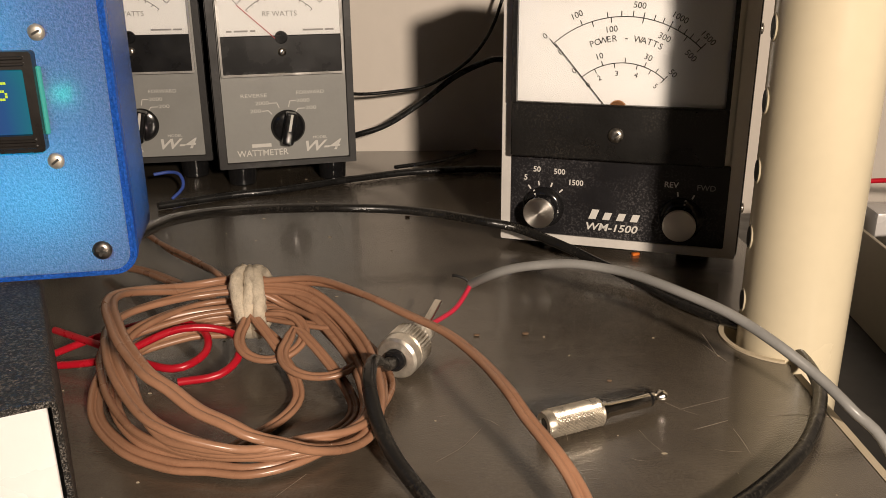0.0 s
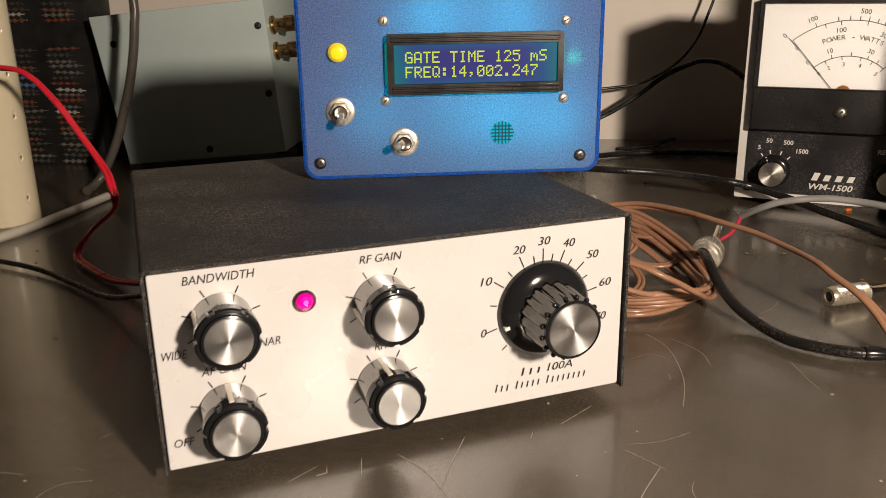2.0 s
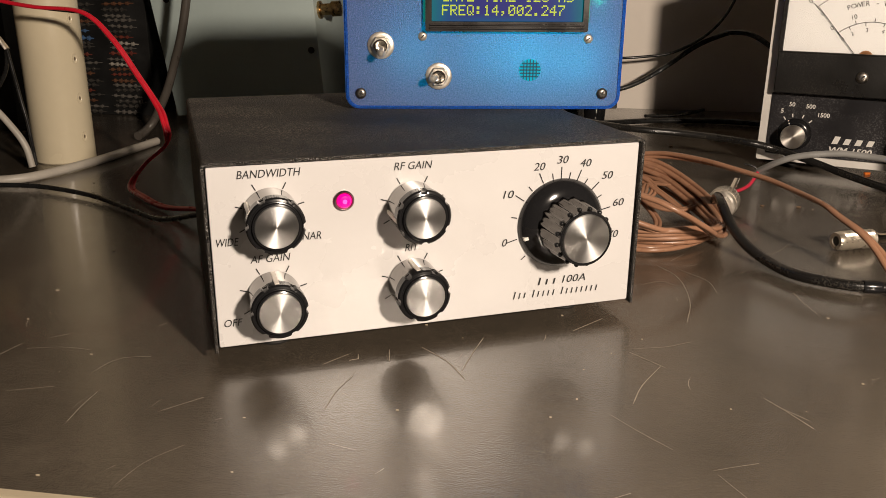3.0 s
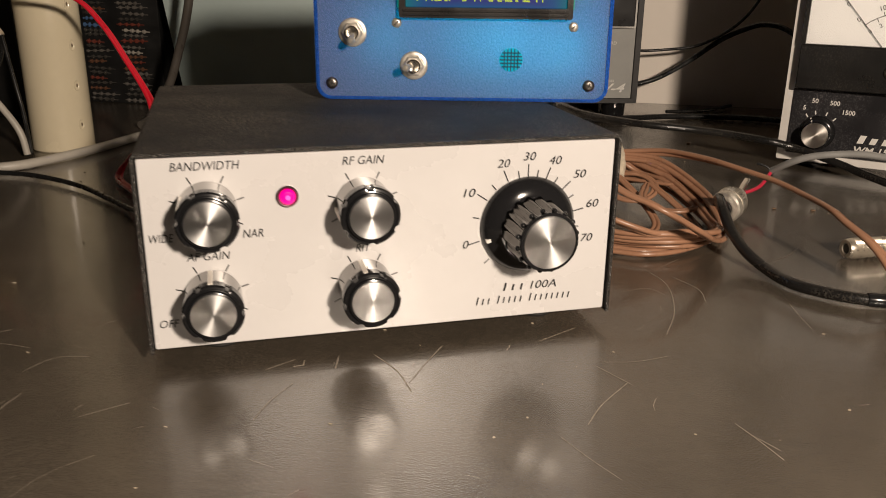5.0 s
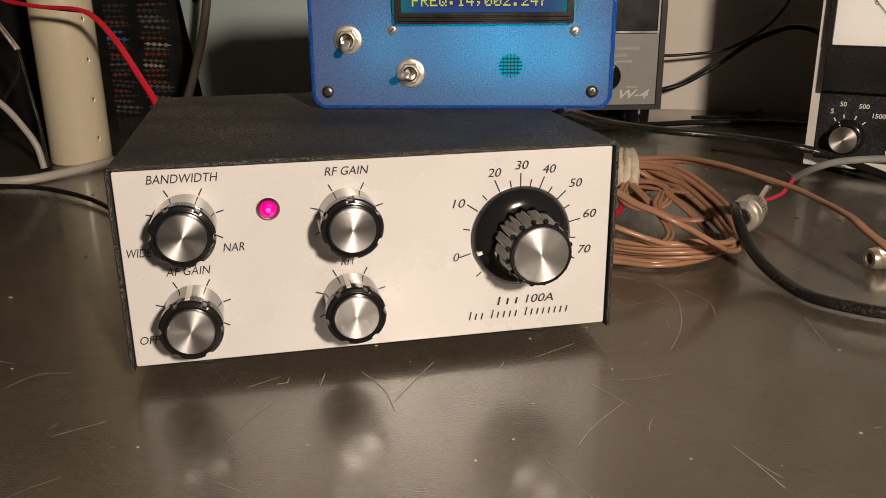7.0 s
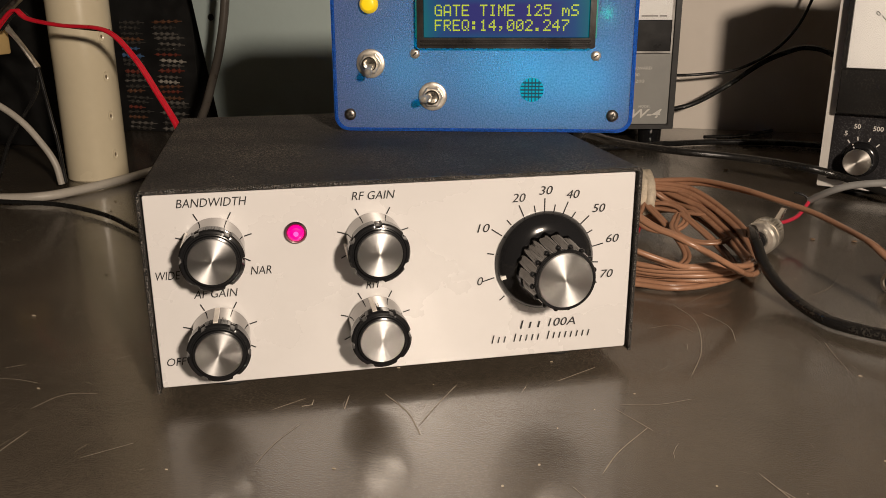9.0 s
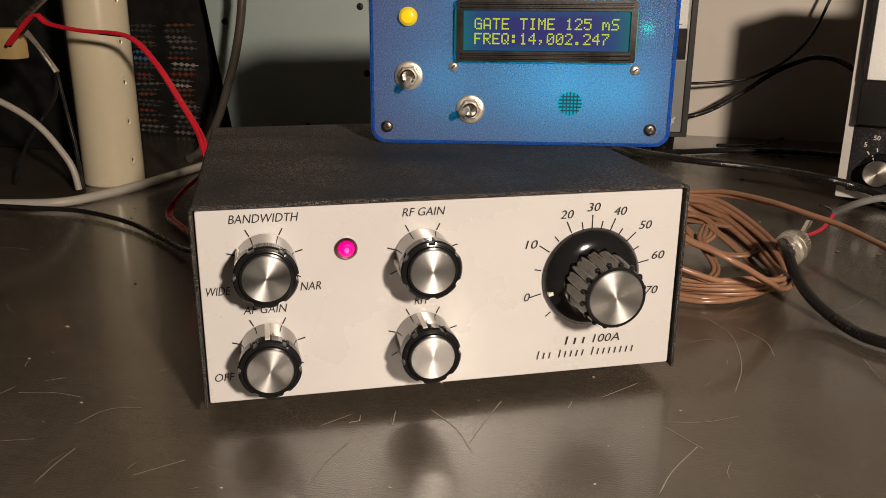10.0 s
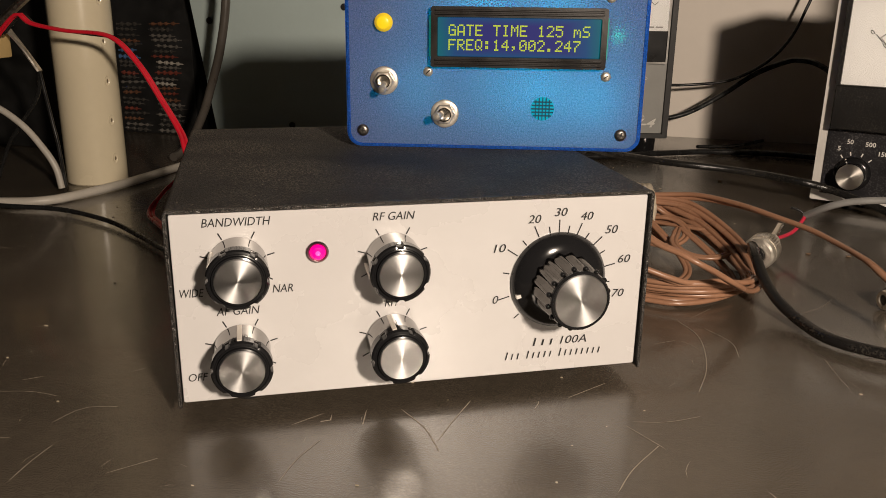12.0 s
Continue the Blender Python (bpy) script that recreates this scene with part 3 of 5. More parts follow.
for i in range(16):
    a = 2 * math.pi * (i + 0.5) / 16
    m = OUT @ Matrix.Translation((0.0111 * math.cos(a), 0.0111 * math.sin(a), 0.0212))
    if bead0 is None:
        bm = bmesh.new()
        bmesh.ops.create_icosphere(bm, subdivisions=2, radius=0.0010)
        bead0 = part("bead", bm, M_BLACK, tuning)
        bead0.matrix_local = m
    else:
        again(bead0, m, tuning)
bm = lathe(bmesh.new(), [(0.0104, 0.0222), (0.0108, 0.0228), (0.0108, 0.0236), (0.0104, 0.0240), (0.0098, 0.0240), (0.0096, 0.0234)], 64, OUT)
part("end_ring", bm, M_BLACK, tuning, "gloss black ring round the cap")
bm = lathe(bmesh.new(), [(0.0096, 0.0232), (0.0096, 0.0240), (0.0094, 0.0243), (0.0, 0.02435)], 64, OUT)
part("cap", bm, M_CAP, tuning, "turned aluminium cap", angle=20)
bm = strokes([(polar(0, 0, 0.0132, 195.5), polar(0, 0, 0.0176, 195.5))], 0.0013, y=-0.0057, thick=0.0030)
bmesh.ops.transform(bm, matrix=Matrix.Translation((0, 0.0008, 0)), verts=bm.verts[:])
part("dial_pointer", bm, M_WHITE_INK, tuning, "white pointer mark", smooth=False)
for k, d in enumerate((221, 195.6, 168.5, 146, 130.5, 114, 100.5, 90, 79.2, 68, 56.5, 43.5, 30, 13, -5, -25)):
    mark = (polar(TX - 0.0004, TZ - 0.0005, 0.0187, d), polar(TX - 0.0004, TZ - 0.0005, 0.0233 if k % 2 else 0.0212, d))
    part("scale_mark", strokes([mark], 0.00042, y=-0.0008), M_INK, RX, smooth=False)
for text, x, z, w in (("0", 111.9, 36.3, 2.2), ("10", 112.9, 56.0, 4.6), ("20", 125.6, 66.3, 4.9), ("30", 135.5, 68.5, 4.9), ("40", 145.6, 66.6, 4.9), ("50", 155.6, 61.0, 4.9), ("60", 161.5, 49.3, 4.9), ("70", 160.0, 35.8, 4.9)):
    lettering(text, RX, M_INK, x / 1000, z / 1000, width=w / 1000, height=0.0031, slant=0.22, y=-0.0009)
letter_bars(RX, M_INK, 0.1258, 0.1358, 0.0181, 0.0032, [3], y=-0.0009, stroke=0.21)
lettering("100A", RX, M_INK, 0.1433, 0.0181, width=0.0107, height=0.0032, slant=0.22, y=-0.0009)
letter_bars(RX, M_INK, 0.1155, 0.1548, 0.0131, 0.0032, [3, 5, 8], y=-0.0009, stroke=0.21)
# pilot lamp
bm = lathe(bmesh.new(), [(0.0037, 0.0008), (0.0038, 0.0016), (0.0033, 0.0022), (0.0028, 0.0018), (0.0027, 0.0009)], 28, on_face(0.0479, 0.0601))
pilot = part("pilot_light", bm, M_SCREW, RX, "lit magenta pilot light in a steel bezel")
bm = lathe(bmesh.new(), [(0.0028, 0.0010), (0.0027, 0.0022), (0.0020, 0.0030), (0, 0.0034)], 24, on_face(0.0479, 0.0601))
part("lens", bm, M_RED_LED, pilot, "glowing magenta lens")
bm = lathe(bmesh.new(), [(0.0010, 0.0031), (0.0006, 0.0035), (0, 0.0036)], 16, on_face(0.0479, 0.0601))
part("lens_core", bm, M_RED_CORE, pilot)

# ---------------------------------------------------------------- frequency counter
FC_Z = 0.0772
FC = thing("frequency_counter", "translucent blue frequency counter with lit display, on the receiver", "frequency counter", pose(-0.1900, 0.2117, FC_Z, 0, 0, 10.5))
X0, X1, H = -0.0069, 0.1236, 0.0860
bm = bmesh.new()
loft(bm, [[(x, y, z) for x, z in outline(X0 + d, X1 - d, 0.0 + d, H - d, 0.0062 - d)] for y, d in ((0.0032, 0.0004), (0.0045, 0.0004), (0.037, 0.0010), (0.040, 0.0030))], False, True)
body = part("case_body", bm, M_BLUE_BODY, FC, "translucent blue case body")
bm = bmesh.new()
loft(bm, [[(x, y, z) for x, z in outline(X0 + d, X1 - d, 0.0 + d, H - d, 0.0062 - d)] for y, d in ((0.0, 0.0012), (0.0004, 0.0004), (0.0012, 0.0), (0.0031, 0.0))], True, False)
face = part("front_cover", bm, M_BLUE, FC, "sparkling translucent blue front cover")
bm = frame_ring((X0 - 0.0003, X1 + 0.0003, -0.0001, H + 0.0003), (X0 + 0.0021, X1 - 0.0021, 0.0021, H - 0.0021), -0.0003, 0.0034, 0.0064, 0.0045)
bmesh.ops.bevel(bm, geom=[e for e in bm.edges if all(v.co.y < -0.0002 for v in e.verts) and len({round(f.normal.y, 1) for f in e.link_faces}) > 1], offset=0.0007, segments=2, affect="EDGES")
part("cover_rim", bm, M_BLUE_RIM, FC, "bright blue rim of the cover")


def fz(z):
    return z - FC_Z


for x, z in ((0.0, 0.0844), (0.1150, 0.0846), (-0.0004, 0.1567), (0.1155, 0.1567)):
    screw_head(FC, x, fz(z), 0.0026, M_SCREW)
for x, z in ((0.0292, 0.1108), (0.1068, 0.1100), (0.0296, 0.1440), (0.1070, 0.1430)):
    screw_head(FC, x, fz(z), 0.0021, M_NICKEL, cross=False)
# display module
Lx0, Lx1, Lz0, Lz1 = 0.0305, 0.1058, fz(0.1133), fz(0.1387)
lcd = part("display_frame", frame_ring((Lx0, Lx1, Lz0, Lz1), (0.0336, 0.1030, fz(0.1180), fz(0.1340)), -0.0040, 0.0, 0.0010, 0.0005, 0.0003), M_LCD_FRAME, FC, "black metal frame of the display", angle=20)
for rz in (0.1148, 0.1164, 0.1357, 0.1372):
    part("ridge", boxed(Lx0 + 0.0018, Lx1 - 0.0018, -0.0048, -0.0038, fz(rz) - 0.0004, fz(rz) + 0.0004, 0.0002, 1), M_LCD_FRAME, lcd)
part("light_guide", plate(Lx0 - 0.0009, Lx0 + 0.0004, Lz0 + 0.004, Lz1 - 0.004, -0.0016, 0.001, 0.0004), M_LCD_SIDE, lcd)
part("light_guide", plate(Lx1 - 0.0004, Lx1 + 0.0009, Lz0 + 0.004, Lz1 - 0.004, -0.0016, 0.001, 0.0004), M_LCD_SIDE, lcd)


def lcd_material():
    """Backlit glass: blue-violet behind the characters, green-blue towards the rim of the light guide."""
    m, nt, b = nodes_of("lcd_backlit_glass")
    N, L = nt.nodes, nt.links
    co = N.new("ShaderNodeTexCoord")
    sp = N.new("ShaderNodeSeparateXYZ")
    L.new(co.outputs["Generated"], sp.inputs[0])
    d = []
    for axis, k in (("X", 1.0), ("Z", 0.85)):
        s = N.new("ShaderNodeMath")
        s.operation = "SUBTRACT"
        s.inputs[1].default_value = 0.5
        L.new(sp.outputs[axis], s.inputs[0])
        a = N.new("ShaderNodeMath")
        a.operation = "ABSOLUTE"
        L.new(s.outputs[0], a.inputs[0])
        p = N.new("ShaderNodeMath")
        p.operation = "MULTIPLY"
        p.inputs[1].default_value = k
        L.new(a.outputs[0], p.inputs[0])
        d.append(p)
    mx = N.new("ShaderNodeMath")
    mx.operation = "MAXIMUM"
    L.new(d[0].outputs[0], mx.inputs[0])
    L.new(d[1].outputs[0], mx.inputs[1])
    n = N.new("ShaderNodeTexNoise")
    n.inputs["Scale"].default_value = 60
    L.new(co.outputs["Object"], n.inputs["Vector"])
    ad = N.new("ShaderNodeMath")
    ad.operation = "MULTIPLY_ADD"
    ad.inputs[1].default_value = 0.10
    L.new(n.outputs["Fac"], ad.inputs[0])
    L.new(mx.outputs[0], ad.inputs[2])
    r = N.new("ShaderNodeValToRGB")
    e = r.color_ramp.elements
    e[0].position, e[0].color = 0.30, (0.028, 0.022, 0.165, 1)
    e[1].position, e[1].color = 0.56, (0.0, 0.14, 0.16, 1)
    x = e.new(0.46)
    x.color = (0.010, 0.065, 0.19, 1)
    L.new(ad.outputs[0], r.inputs[0])
    L.new(r.outputs[0], b.inputs["Emission Color"])
    b.inputs["Emission Strength"].default_value = 0.75
    b.inputs["Base Color"].default_value = (0.01, 0.015, 0.03, 1)
    b.inputs["Roughness"].default_value = 0.40
    b.inputs["Specular IOR Level"].default_value = 0.08
    return m


part("display_glass", plate(0.0334, 0.1032, fz(0.1178), fz(0.1342), -0.0026, 0.0, 0.0005, 0.0002), lcd_material(), lcd, "backlit blue-green display glass")
DOTS = {
    "G": "01110 10001 10000 10111 10001 10001 01111", "A": "01110 10001 10001 10001 11111 10001 10001",
    "T": "11111 00100 00100 00100 00100 00100 00100", "E": "11111 10000 10000 11110 10000 10000 11111",
    "I": "01110 00100 00100 00100 00100 00100 01110", "M": "10001 11011 10101 10101 10001 10001 10001",
    "1": "00100 01100 00100 00100 00100 00100 01110", "2": "01110 10001 00001 00010 00100 01000 11111",
    "5": "11111 10000 11110 00001 00001 10001 01110", "m": "00000 00000 11010 10101 10101 10001 10001",
    "S": "01111 10000 10000 01110 00001 00001 11110", "F": "11111 10000 10000 11110 10000 10000 10000",
    "R": "11110 10001 10001 11110 10100 10010 10001", "Q": "01110 10001 10001 10001 10101 10010 01101",
    ":": "00000 01100 01100 00000 01100 01100 00000", "4": "00010 00110 01010 10010 11111 00010 00010",
    ",": "00000 00000 00000 00000 01100 00100 01000", "0": "01110 10001 10011 10101 11001 10001 01110",
    ".": "00000 00000 00000 00000 00000 01100 01100", "7": "11111 00001 00010 00100 01000 01000 01000"}
pitch_x, dot = 0.00382, 0.00060
for row, line in enumerate(("GATE TIME 125 mS", "FREQ:14,002.247 ")):
    for col, ch in enumerate(line):
        if ch == " ":
            continue
        bm = bmesh.new()
        for r, bits in enumerate(DOTS[ch].split()):
            for c, bit in enumerate(bits):
                if bit == "1":
                    x = 0.0381 + col * pitch_x + c * dot * 1.06
                    z = fz(0.1312) - row * 0.0061 - r * dot * 1.12
                    vs = [bm.verts.new((x + dx * dot, -0.0028, z - dz * dot)) for dx, dz in ((0, 0), (0, 1), (0.97, 1), (0.97, 0))]
                    bm.faces.new(vs)
        part("character", bm, M_CHAR, lcd, smooth=False)


def toggle(x, z, lean_x, lean_z):
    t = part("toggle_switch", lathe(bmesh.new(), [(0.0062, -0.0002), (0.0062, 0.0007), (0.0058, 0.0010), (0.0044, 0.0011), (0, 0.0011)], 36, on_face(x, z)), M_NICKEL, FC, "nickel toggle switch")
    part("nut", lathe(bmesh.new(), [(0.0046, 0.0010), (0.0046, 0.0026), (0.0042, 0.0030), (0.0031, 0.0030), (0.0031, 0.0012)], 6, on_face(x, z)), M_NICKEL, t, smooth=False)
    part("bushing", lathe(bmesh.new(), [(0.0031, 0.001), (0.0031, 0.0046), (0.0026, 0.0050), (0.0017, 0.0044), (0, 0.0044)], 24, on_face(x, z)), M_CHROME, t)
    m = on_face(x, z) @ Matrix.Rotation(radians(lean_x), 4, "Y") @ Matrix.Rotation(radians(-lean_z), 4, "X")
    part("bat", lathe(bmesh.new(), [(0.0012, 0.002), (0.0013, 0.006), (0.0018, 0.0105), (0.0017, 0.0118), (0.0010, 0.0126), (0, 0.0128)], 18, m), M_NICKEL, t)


toggle(0.0098, fz(0.1066), 2, -14)
toggle(0.0368, fz(0.0926), -16, 0)
bm = lathe(bmesh.new(), [(0.0040, -0.0002), (0.0040, 0.0008), (0.0037, 0.0026), (0.0026, 0.0040), (0, 0.0047)], 26, on_face(0.0097, fz(0.1315)))
part("indicator_light", bm, M_YELLOW, FC, "yellow indicator light")
bm = lathe(bmesh.new(), [(0.0052, 0.0001), (0.0052, 0.0003), (0, 0.0004)], 30, on_face(0.0800, fz(0.0956)))
grille = part("sounder_grille", bm, M_TEAL_GRILLE, FC, "round teal sounder grille with a lattice")
bm = bmesh.new()
for k in (-3, -1.5, 0, 1.5, 3):
    w = math.sqrt(5.0 ** 2 - k * k) / 1000
    block(bm, 0.0800 + k / 1000 - 0.0002, 0.0800 + k / 1000 + 0.0002, -0.0010, -0.0004, fz(0.0956) - w, fz(0.0956) + w)
    block(bm, 0.0800 - w, 0.0800 + w, -0.0009, -0.0004, fz(0.0956) + k / 1000 - 0.0003, fz(0.0956) + k / 1000 + 0.0003)
part("lattice", bm, mat("lattice_teal", (0.0, 0.06, 0.11), 0.3), grille, smooth=False)
# unseen board added inside the case to cut off the glow below it
part("glow_cutoff_board", boxed(X0 + 0.004, X1 - 0.004, 0.0090, 0.036, fz(0.0858), fz(0.0870)), M_DARKBOX, FC, "flat unseen board added inside the case to stop the glow", smooth=False)
# rear socket
part("rear_socket", lathe(bmesh.new(), [(0.0065, 0.0), (0.0065, 0.004), (0.0050, 0.0042), (0.0050, 0.016), (0, 0.016)], 24, Matrix.Translation((0.1085, 0.040, fz(0.093))) @ Matrix.Rotation(radians(-90), 4, "X")), M_BLACK_MATT, FC)
# backlight lamps inside the case
FCM = pose(-0.1900, 0.2117, FC_Z, 0, 0, 10.5)
for lx, lz, power, col in ((0.1108, fz(0.1275), 0.0007, (0.0, 1.0, 0.35)), (0.050, fz(0.146), 0.022, (0.0, 0.92, 1.0)), (0.085, fz(0.146), 0.020, (0.0, 0.92, 1.0)), (0.078, fz(0.103), 0.018, (0.0, 0.92, 1.0)), (0.104, fz(0.100), 0.018, (0.0, 0.92, 1.0)), (0.058, fz(0.103), 0.008, (0.0, 0.92, 1.0)), (0.024, fz(0.104), 0.010, (0.0, 0.90, 1.0))):
    d = bpy.data.lights.new("backlight", "POINT")
    d.energy, d.color, d.shadow_soft_size = power, col, 0.001
    o = new("backlight", d)
    o.location = FCM @ Vector((lx, 0.018 if lx < 0.11 else 0.0024, lz))


# ---------------------------------------------------------------- large wattmeter with black meter
def meter_glass(name):
    """Clear meter window."""
    m = bpy.data.materials.new(name)
    m.use_nodes = True
    nt = m.node_tree
    nt.nodes.remove(nt.nodes["Principled BSDF"])
    tr = nt.nodes.new("ShaderNodeBsdfTransparent")
    gl = nt.nodes.new("ShaderNodeBsdfGlossy")
    gl.inputs["Roughness"].default_value = 0.06
    mix = nt.nodes.new("ShaderNodeMixShader")
    fr = nt.nodes.new("ShaderNodeFresnel")
    fr.inputs["IOR"].default_value = 1.45
    nt.links.new(fr.outputs[0], mix.inputs[0])
    nt.links.new(tr.outputs[0], mix.inputs[1])
    nt.links.new(gl.outputs[0], mix.inputs[2])
    nt.links.new(mix.outputs[0], nt.nodes["Material Output"].inputs["Surface"])
    return m


M_WINDOW = meter_glass("meter_window_clear")


def arc(cx, cz, r, a0, a1, width, y, n=40):
    return [(polar(cx, cz, r, a0 + (a1 - a0) * i / n), polar(cx, cz, r, a0 + (a1 - a0) * (i + 1) / n)) for i in range(n)]


def skirted_knob(parent, x, z, angle, r=0.0118):
    bm = lathe(bmesh.new(), [(0, 0.0), (r, 0.0), (r, 0.0016), (r * 0.86, 0.0034), (r * 0.72, 0.0040), (0, 0.0040)], 40, OUT)
    k = part("knob", bm, M_BLACK, parent, "black knob with a bright aluminium cap")
    k.matrix_local = Matrix.Translation((x, -0.0012, z))
    bm = bmesh.new()
    rows = []
    for h, rr in ((0.0036, 0.70), (0.0120, 0.64), (0.0132, 0.60)):
        rows.append([OUT @ Vector((r * rr * (1 + 0.05 * math.cos(6 * t)) * math.cos(t), r * rr * (1 + 0.05 * math.cos(6 * t)) * math.sin(t), h)) for t in (2 * math.pi * i / 48 for i in range(48))])
    loft(bm, rows)
    part("grip", bm, M_BLACK, k)
    part("cap", lathe(bmesh.new(), [(r * 0.73, 0.0128), (r * 0.73, 0.0140), (r * 0.69, 0.0145), (0, 0.0146)], 40, OUT), M_CAP_BRIGHT, k, "turned aluminium cap", angle=20)
    dots = bmesh.new()
    for q in (0.78, 0.93):
        px, pz = polar(0, 0, r * q, angle)
        lathe(dots, [(0.0006, 0.0), (0.0005, 0.0005), (0, 0.0006)], 8, Matrix.Translation((px, -0.0034 if q < 0.85 else -0.0022, pz)) @ OUT)
    part("pointer_dots", dots, M_WHITE_INK, k)
    return k


SW = thing("wattmeter", "black and silver wattmeter with a wide white scale and two knobs", "wattmeter", pose(0.052, 0.482, 0, 0, 0, -18.7))
W_, T_ = 0.1302, 0.1555
part("cabinet", boxed(0.0008, W_ + 0.0010, 0.004, 0.064, 0.0050, T_ + 0.0012, 0.0015), mat("cabinet_brown_black", (0.030, 0.024, 0.020), 0.42, vary=0.3, scale=60), SW, "dark steel cabinet")
part("bezel", frame_ring((0.0, W_, 0.0048, T_), (0.0060, W_ - 0.0066, 0.0098, T_ - 0.0090), -0.0005, 0.0045, 0.0012, 0.0008, 0.0), M_SILVER, SW, "silver painted front frame", angle=20)
part("backplate", boxed(0.004, W_ - 0.005, 0.0012, 0.0044, 0.008, T_ - 0.006), M_SILVER, SW, smooth=False)
part("control_panel", plate(0.0058, W_ - 0.0064, 0.0104, 0.0556, -0.0014, 0.0012, 0.0008, 0.0003), M_FACEPLATE, SW, "worn black control panel")
part("meter_body", plate(0.0071, 0.1203, 0.0566, 0.0862, -0.0098, 0.0012, 0.0012, 0.0008), M_BAKELITE, SW, "scuffed black meter housing")
part("meter_rim", frame_ring((0.0071, 0.1203, 0.0860, 0.1452), (0.0098, 0.1180, 0.0866, 0.1424), -0.0096, 0.0012, 0.0012, 0.0006, 0.0), M_BAKELITE, SW, "black rim of the meter window", angle=20)
part("scale_card", plate(0.0094, 0.1184, 0.0864, 0.1428, -0.0062, -0.0030, 0.0005, 0.0001), M_DIAL, SW, "white scale card", smooth=False)
win = part("window", plate(0.0096, 0.1182, 0.0864, 0.1426, -0.0094, -0.0088, 0.0005, 0.0001), M_WINDOW, SW, "clear window")
win.visible_shadow = False
CX, CZ = 0.0656, 0.0762
up0, up1, lo0, lo1 = 132.0, 46.8, 131.5, 49.0
part("scale_arc", strokes(arc(CX, CZ, 0.0552, up0, up1, 0, 0), 0.00045, y=-0.0064), M_INK, SW, smooth=False)
part("scale_arc", strokes(arc(CX, CZ, 0.0320, lo0, lo1, 0, 0), 0.00045, y=-0.0064), M_INK, SW, smooth=False)
segs = []
for f in (0.0, 0.215, 0.38, 0.465, 0.535, 0.60, 0.665, 0.72, 0.77, 0.82, 0.865, 0.91, 0.955, 1.0):
    a = up0 + (up1 - up0) * f
    segs.append((polar(CX, CZ, 0.0552, a), polar(CX, CZ, 0.0580 if f not in (0.0, 1.0) else 0.0585, a)))
for f in (0.0, 0.28, 0.40, 0.60, 0.77, 0.89, 1.0):
    a = up0 + (up1 - up0) * f
    segs.append((polar(CX, CZ, 0.0525, a), polar(CX, CZ, 0.0552, a)))
for f in (0.0, 0.27, 0.52, 0.74, 0.88, 1.0):
    a = lo0 + (lo1 - lo0) * f
    segs.append((polar(CX, CZ, 0.0320, a), polar(CX, CZ, 0.0345, a)))
for f in (0.0, 0.17, 0.40, 0.66, 0.82, 1.0):
    a = lo0 + (lo1 - lo0) * f
    segs.append((polar(CX, CZ, 0.0296, a), polar(CX, CZ, 0.0320, a)))
for sg in segs:
    part("scale_mark", strokes([sg], 0.00045, y=-0.0064), M_INK, SW, smooth=False)


def scale_number(text, r, f, a0, a1, h):
    a = a0 + (a1 - a0) * f
    x, z = polar(CX, CZ, r, a)
    # base line turned along the arc
    t = a - 90
    lettering(text, SW, M_INK, x + h / 2 * math.sin(radians(t)), z - h / 2 * math.cos(radians(t)), height=h, turn=t, y=-0.0064)


for text, f in (("0", -0.01), ("100", 0.21), ("500", 0.565), ("1000", 0.80), ("1500", 0.99)):
    scale_number(text, 0.0612, f, up0, up1, 0.0031)
for text, f in (("0", 0.0), ("100", 0.40), ("300", 0.77), ("500", 0.99)):
    scale_number(text, 0.0494, f, up0, up1, 0.0031)
for text, f in (("0", -0.02), ("10", 0.27), ("30", 0.74), ("50", 1.02)):
    scale_number(text, 0.0373, f, lo0, lo1, 0.0030)
for text, f in (("0", 0.0), ("2", 0.18), ("3", 0.42), ("4", 0.68), ("5", 0.98)):
    scale_number(text, 0.0268, f, lo0, lo1, 0.0027)
for i, ch in enumerate("POWER - WATTS"):
    if ch != " ":
        a = 112.0 - i * (112.0 - 66.0) / 12
        x, z = polar(CX, CZ, 0.0430, a)
        lettering(ch, SW, M_INK, x, z, height=0.0031 if ch != "-" else 0.0005, turn=a - 90, y=-0.0064)
a = 131.0
part("needle", strokes([(polar(CX, CZ, 0.012, a), polar(CX, CZ, 0.0545, a))], 0.0004, y=-0.0074), M_INK, SW, "thin black needle at zero", smooth=False)
part("needle_hub", lathe(bmesh.new(), [(0.0048, 0.0), (0.0044, 0.0008), (0, 0.001)], 20, Matrix.Translation((0.0640, -0.0066, 0.0842)) @ OUT), mat("hub_copper", (0.45, 0.22, 0.10), 0.4, metal=0.8), SW)
screw_head(SW, 0.0643, 0.0708, 0.0040, M_STEEL, cross=False, y=-0.0098)
skirted_knob(SW, 0.0250, 0.0260, 118)
skirted_knob(SW, 0.1005, 0.0253, 80)
for text, x, z, h in (("5", 14.5, 41.3, 3.2), ("50", 20.8, 46.4, 3.2), ("500", 33.6, 45.7, 3.2), ("1500", 43.2, 40.0, 3.2), ("REV", 94.5, 42.6, 3.2)):
    lettering(text, SW, M_WHITE_INK, x / 1000, z / 1000, height=h / 1000, y=-0.0017, bold=0.02)
# grey ink puts the post's shade on FWD into its colour
lettering("FWD", SW, M_GREY_INK, 0.1125, 0.0420, height=0.0031, y=-0.0017, bold=0.01)
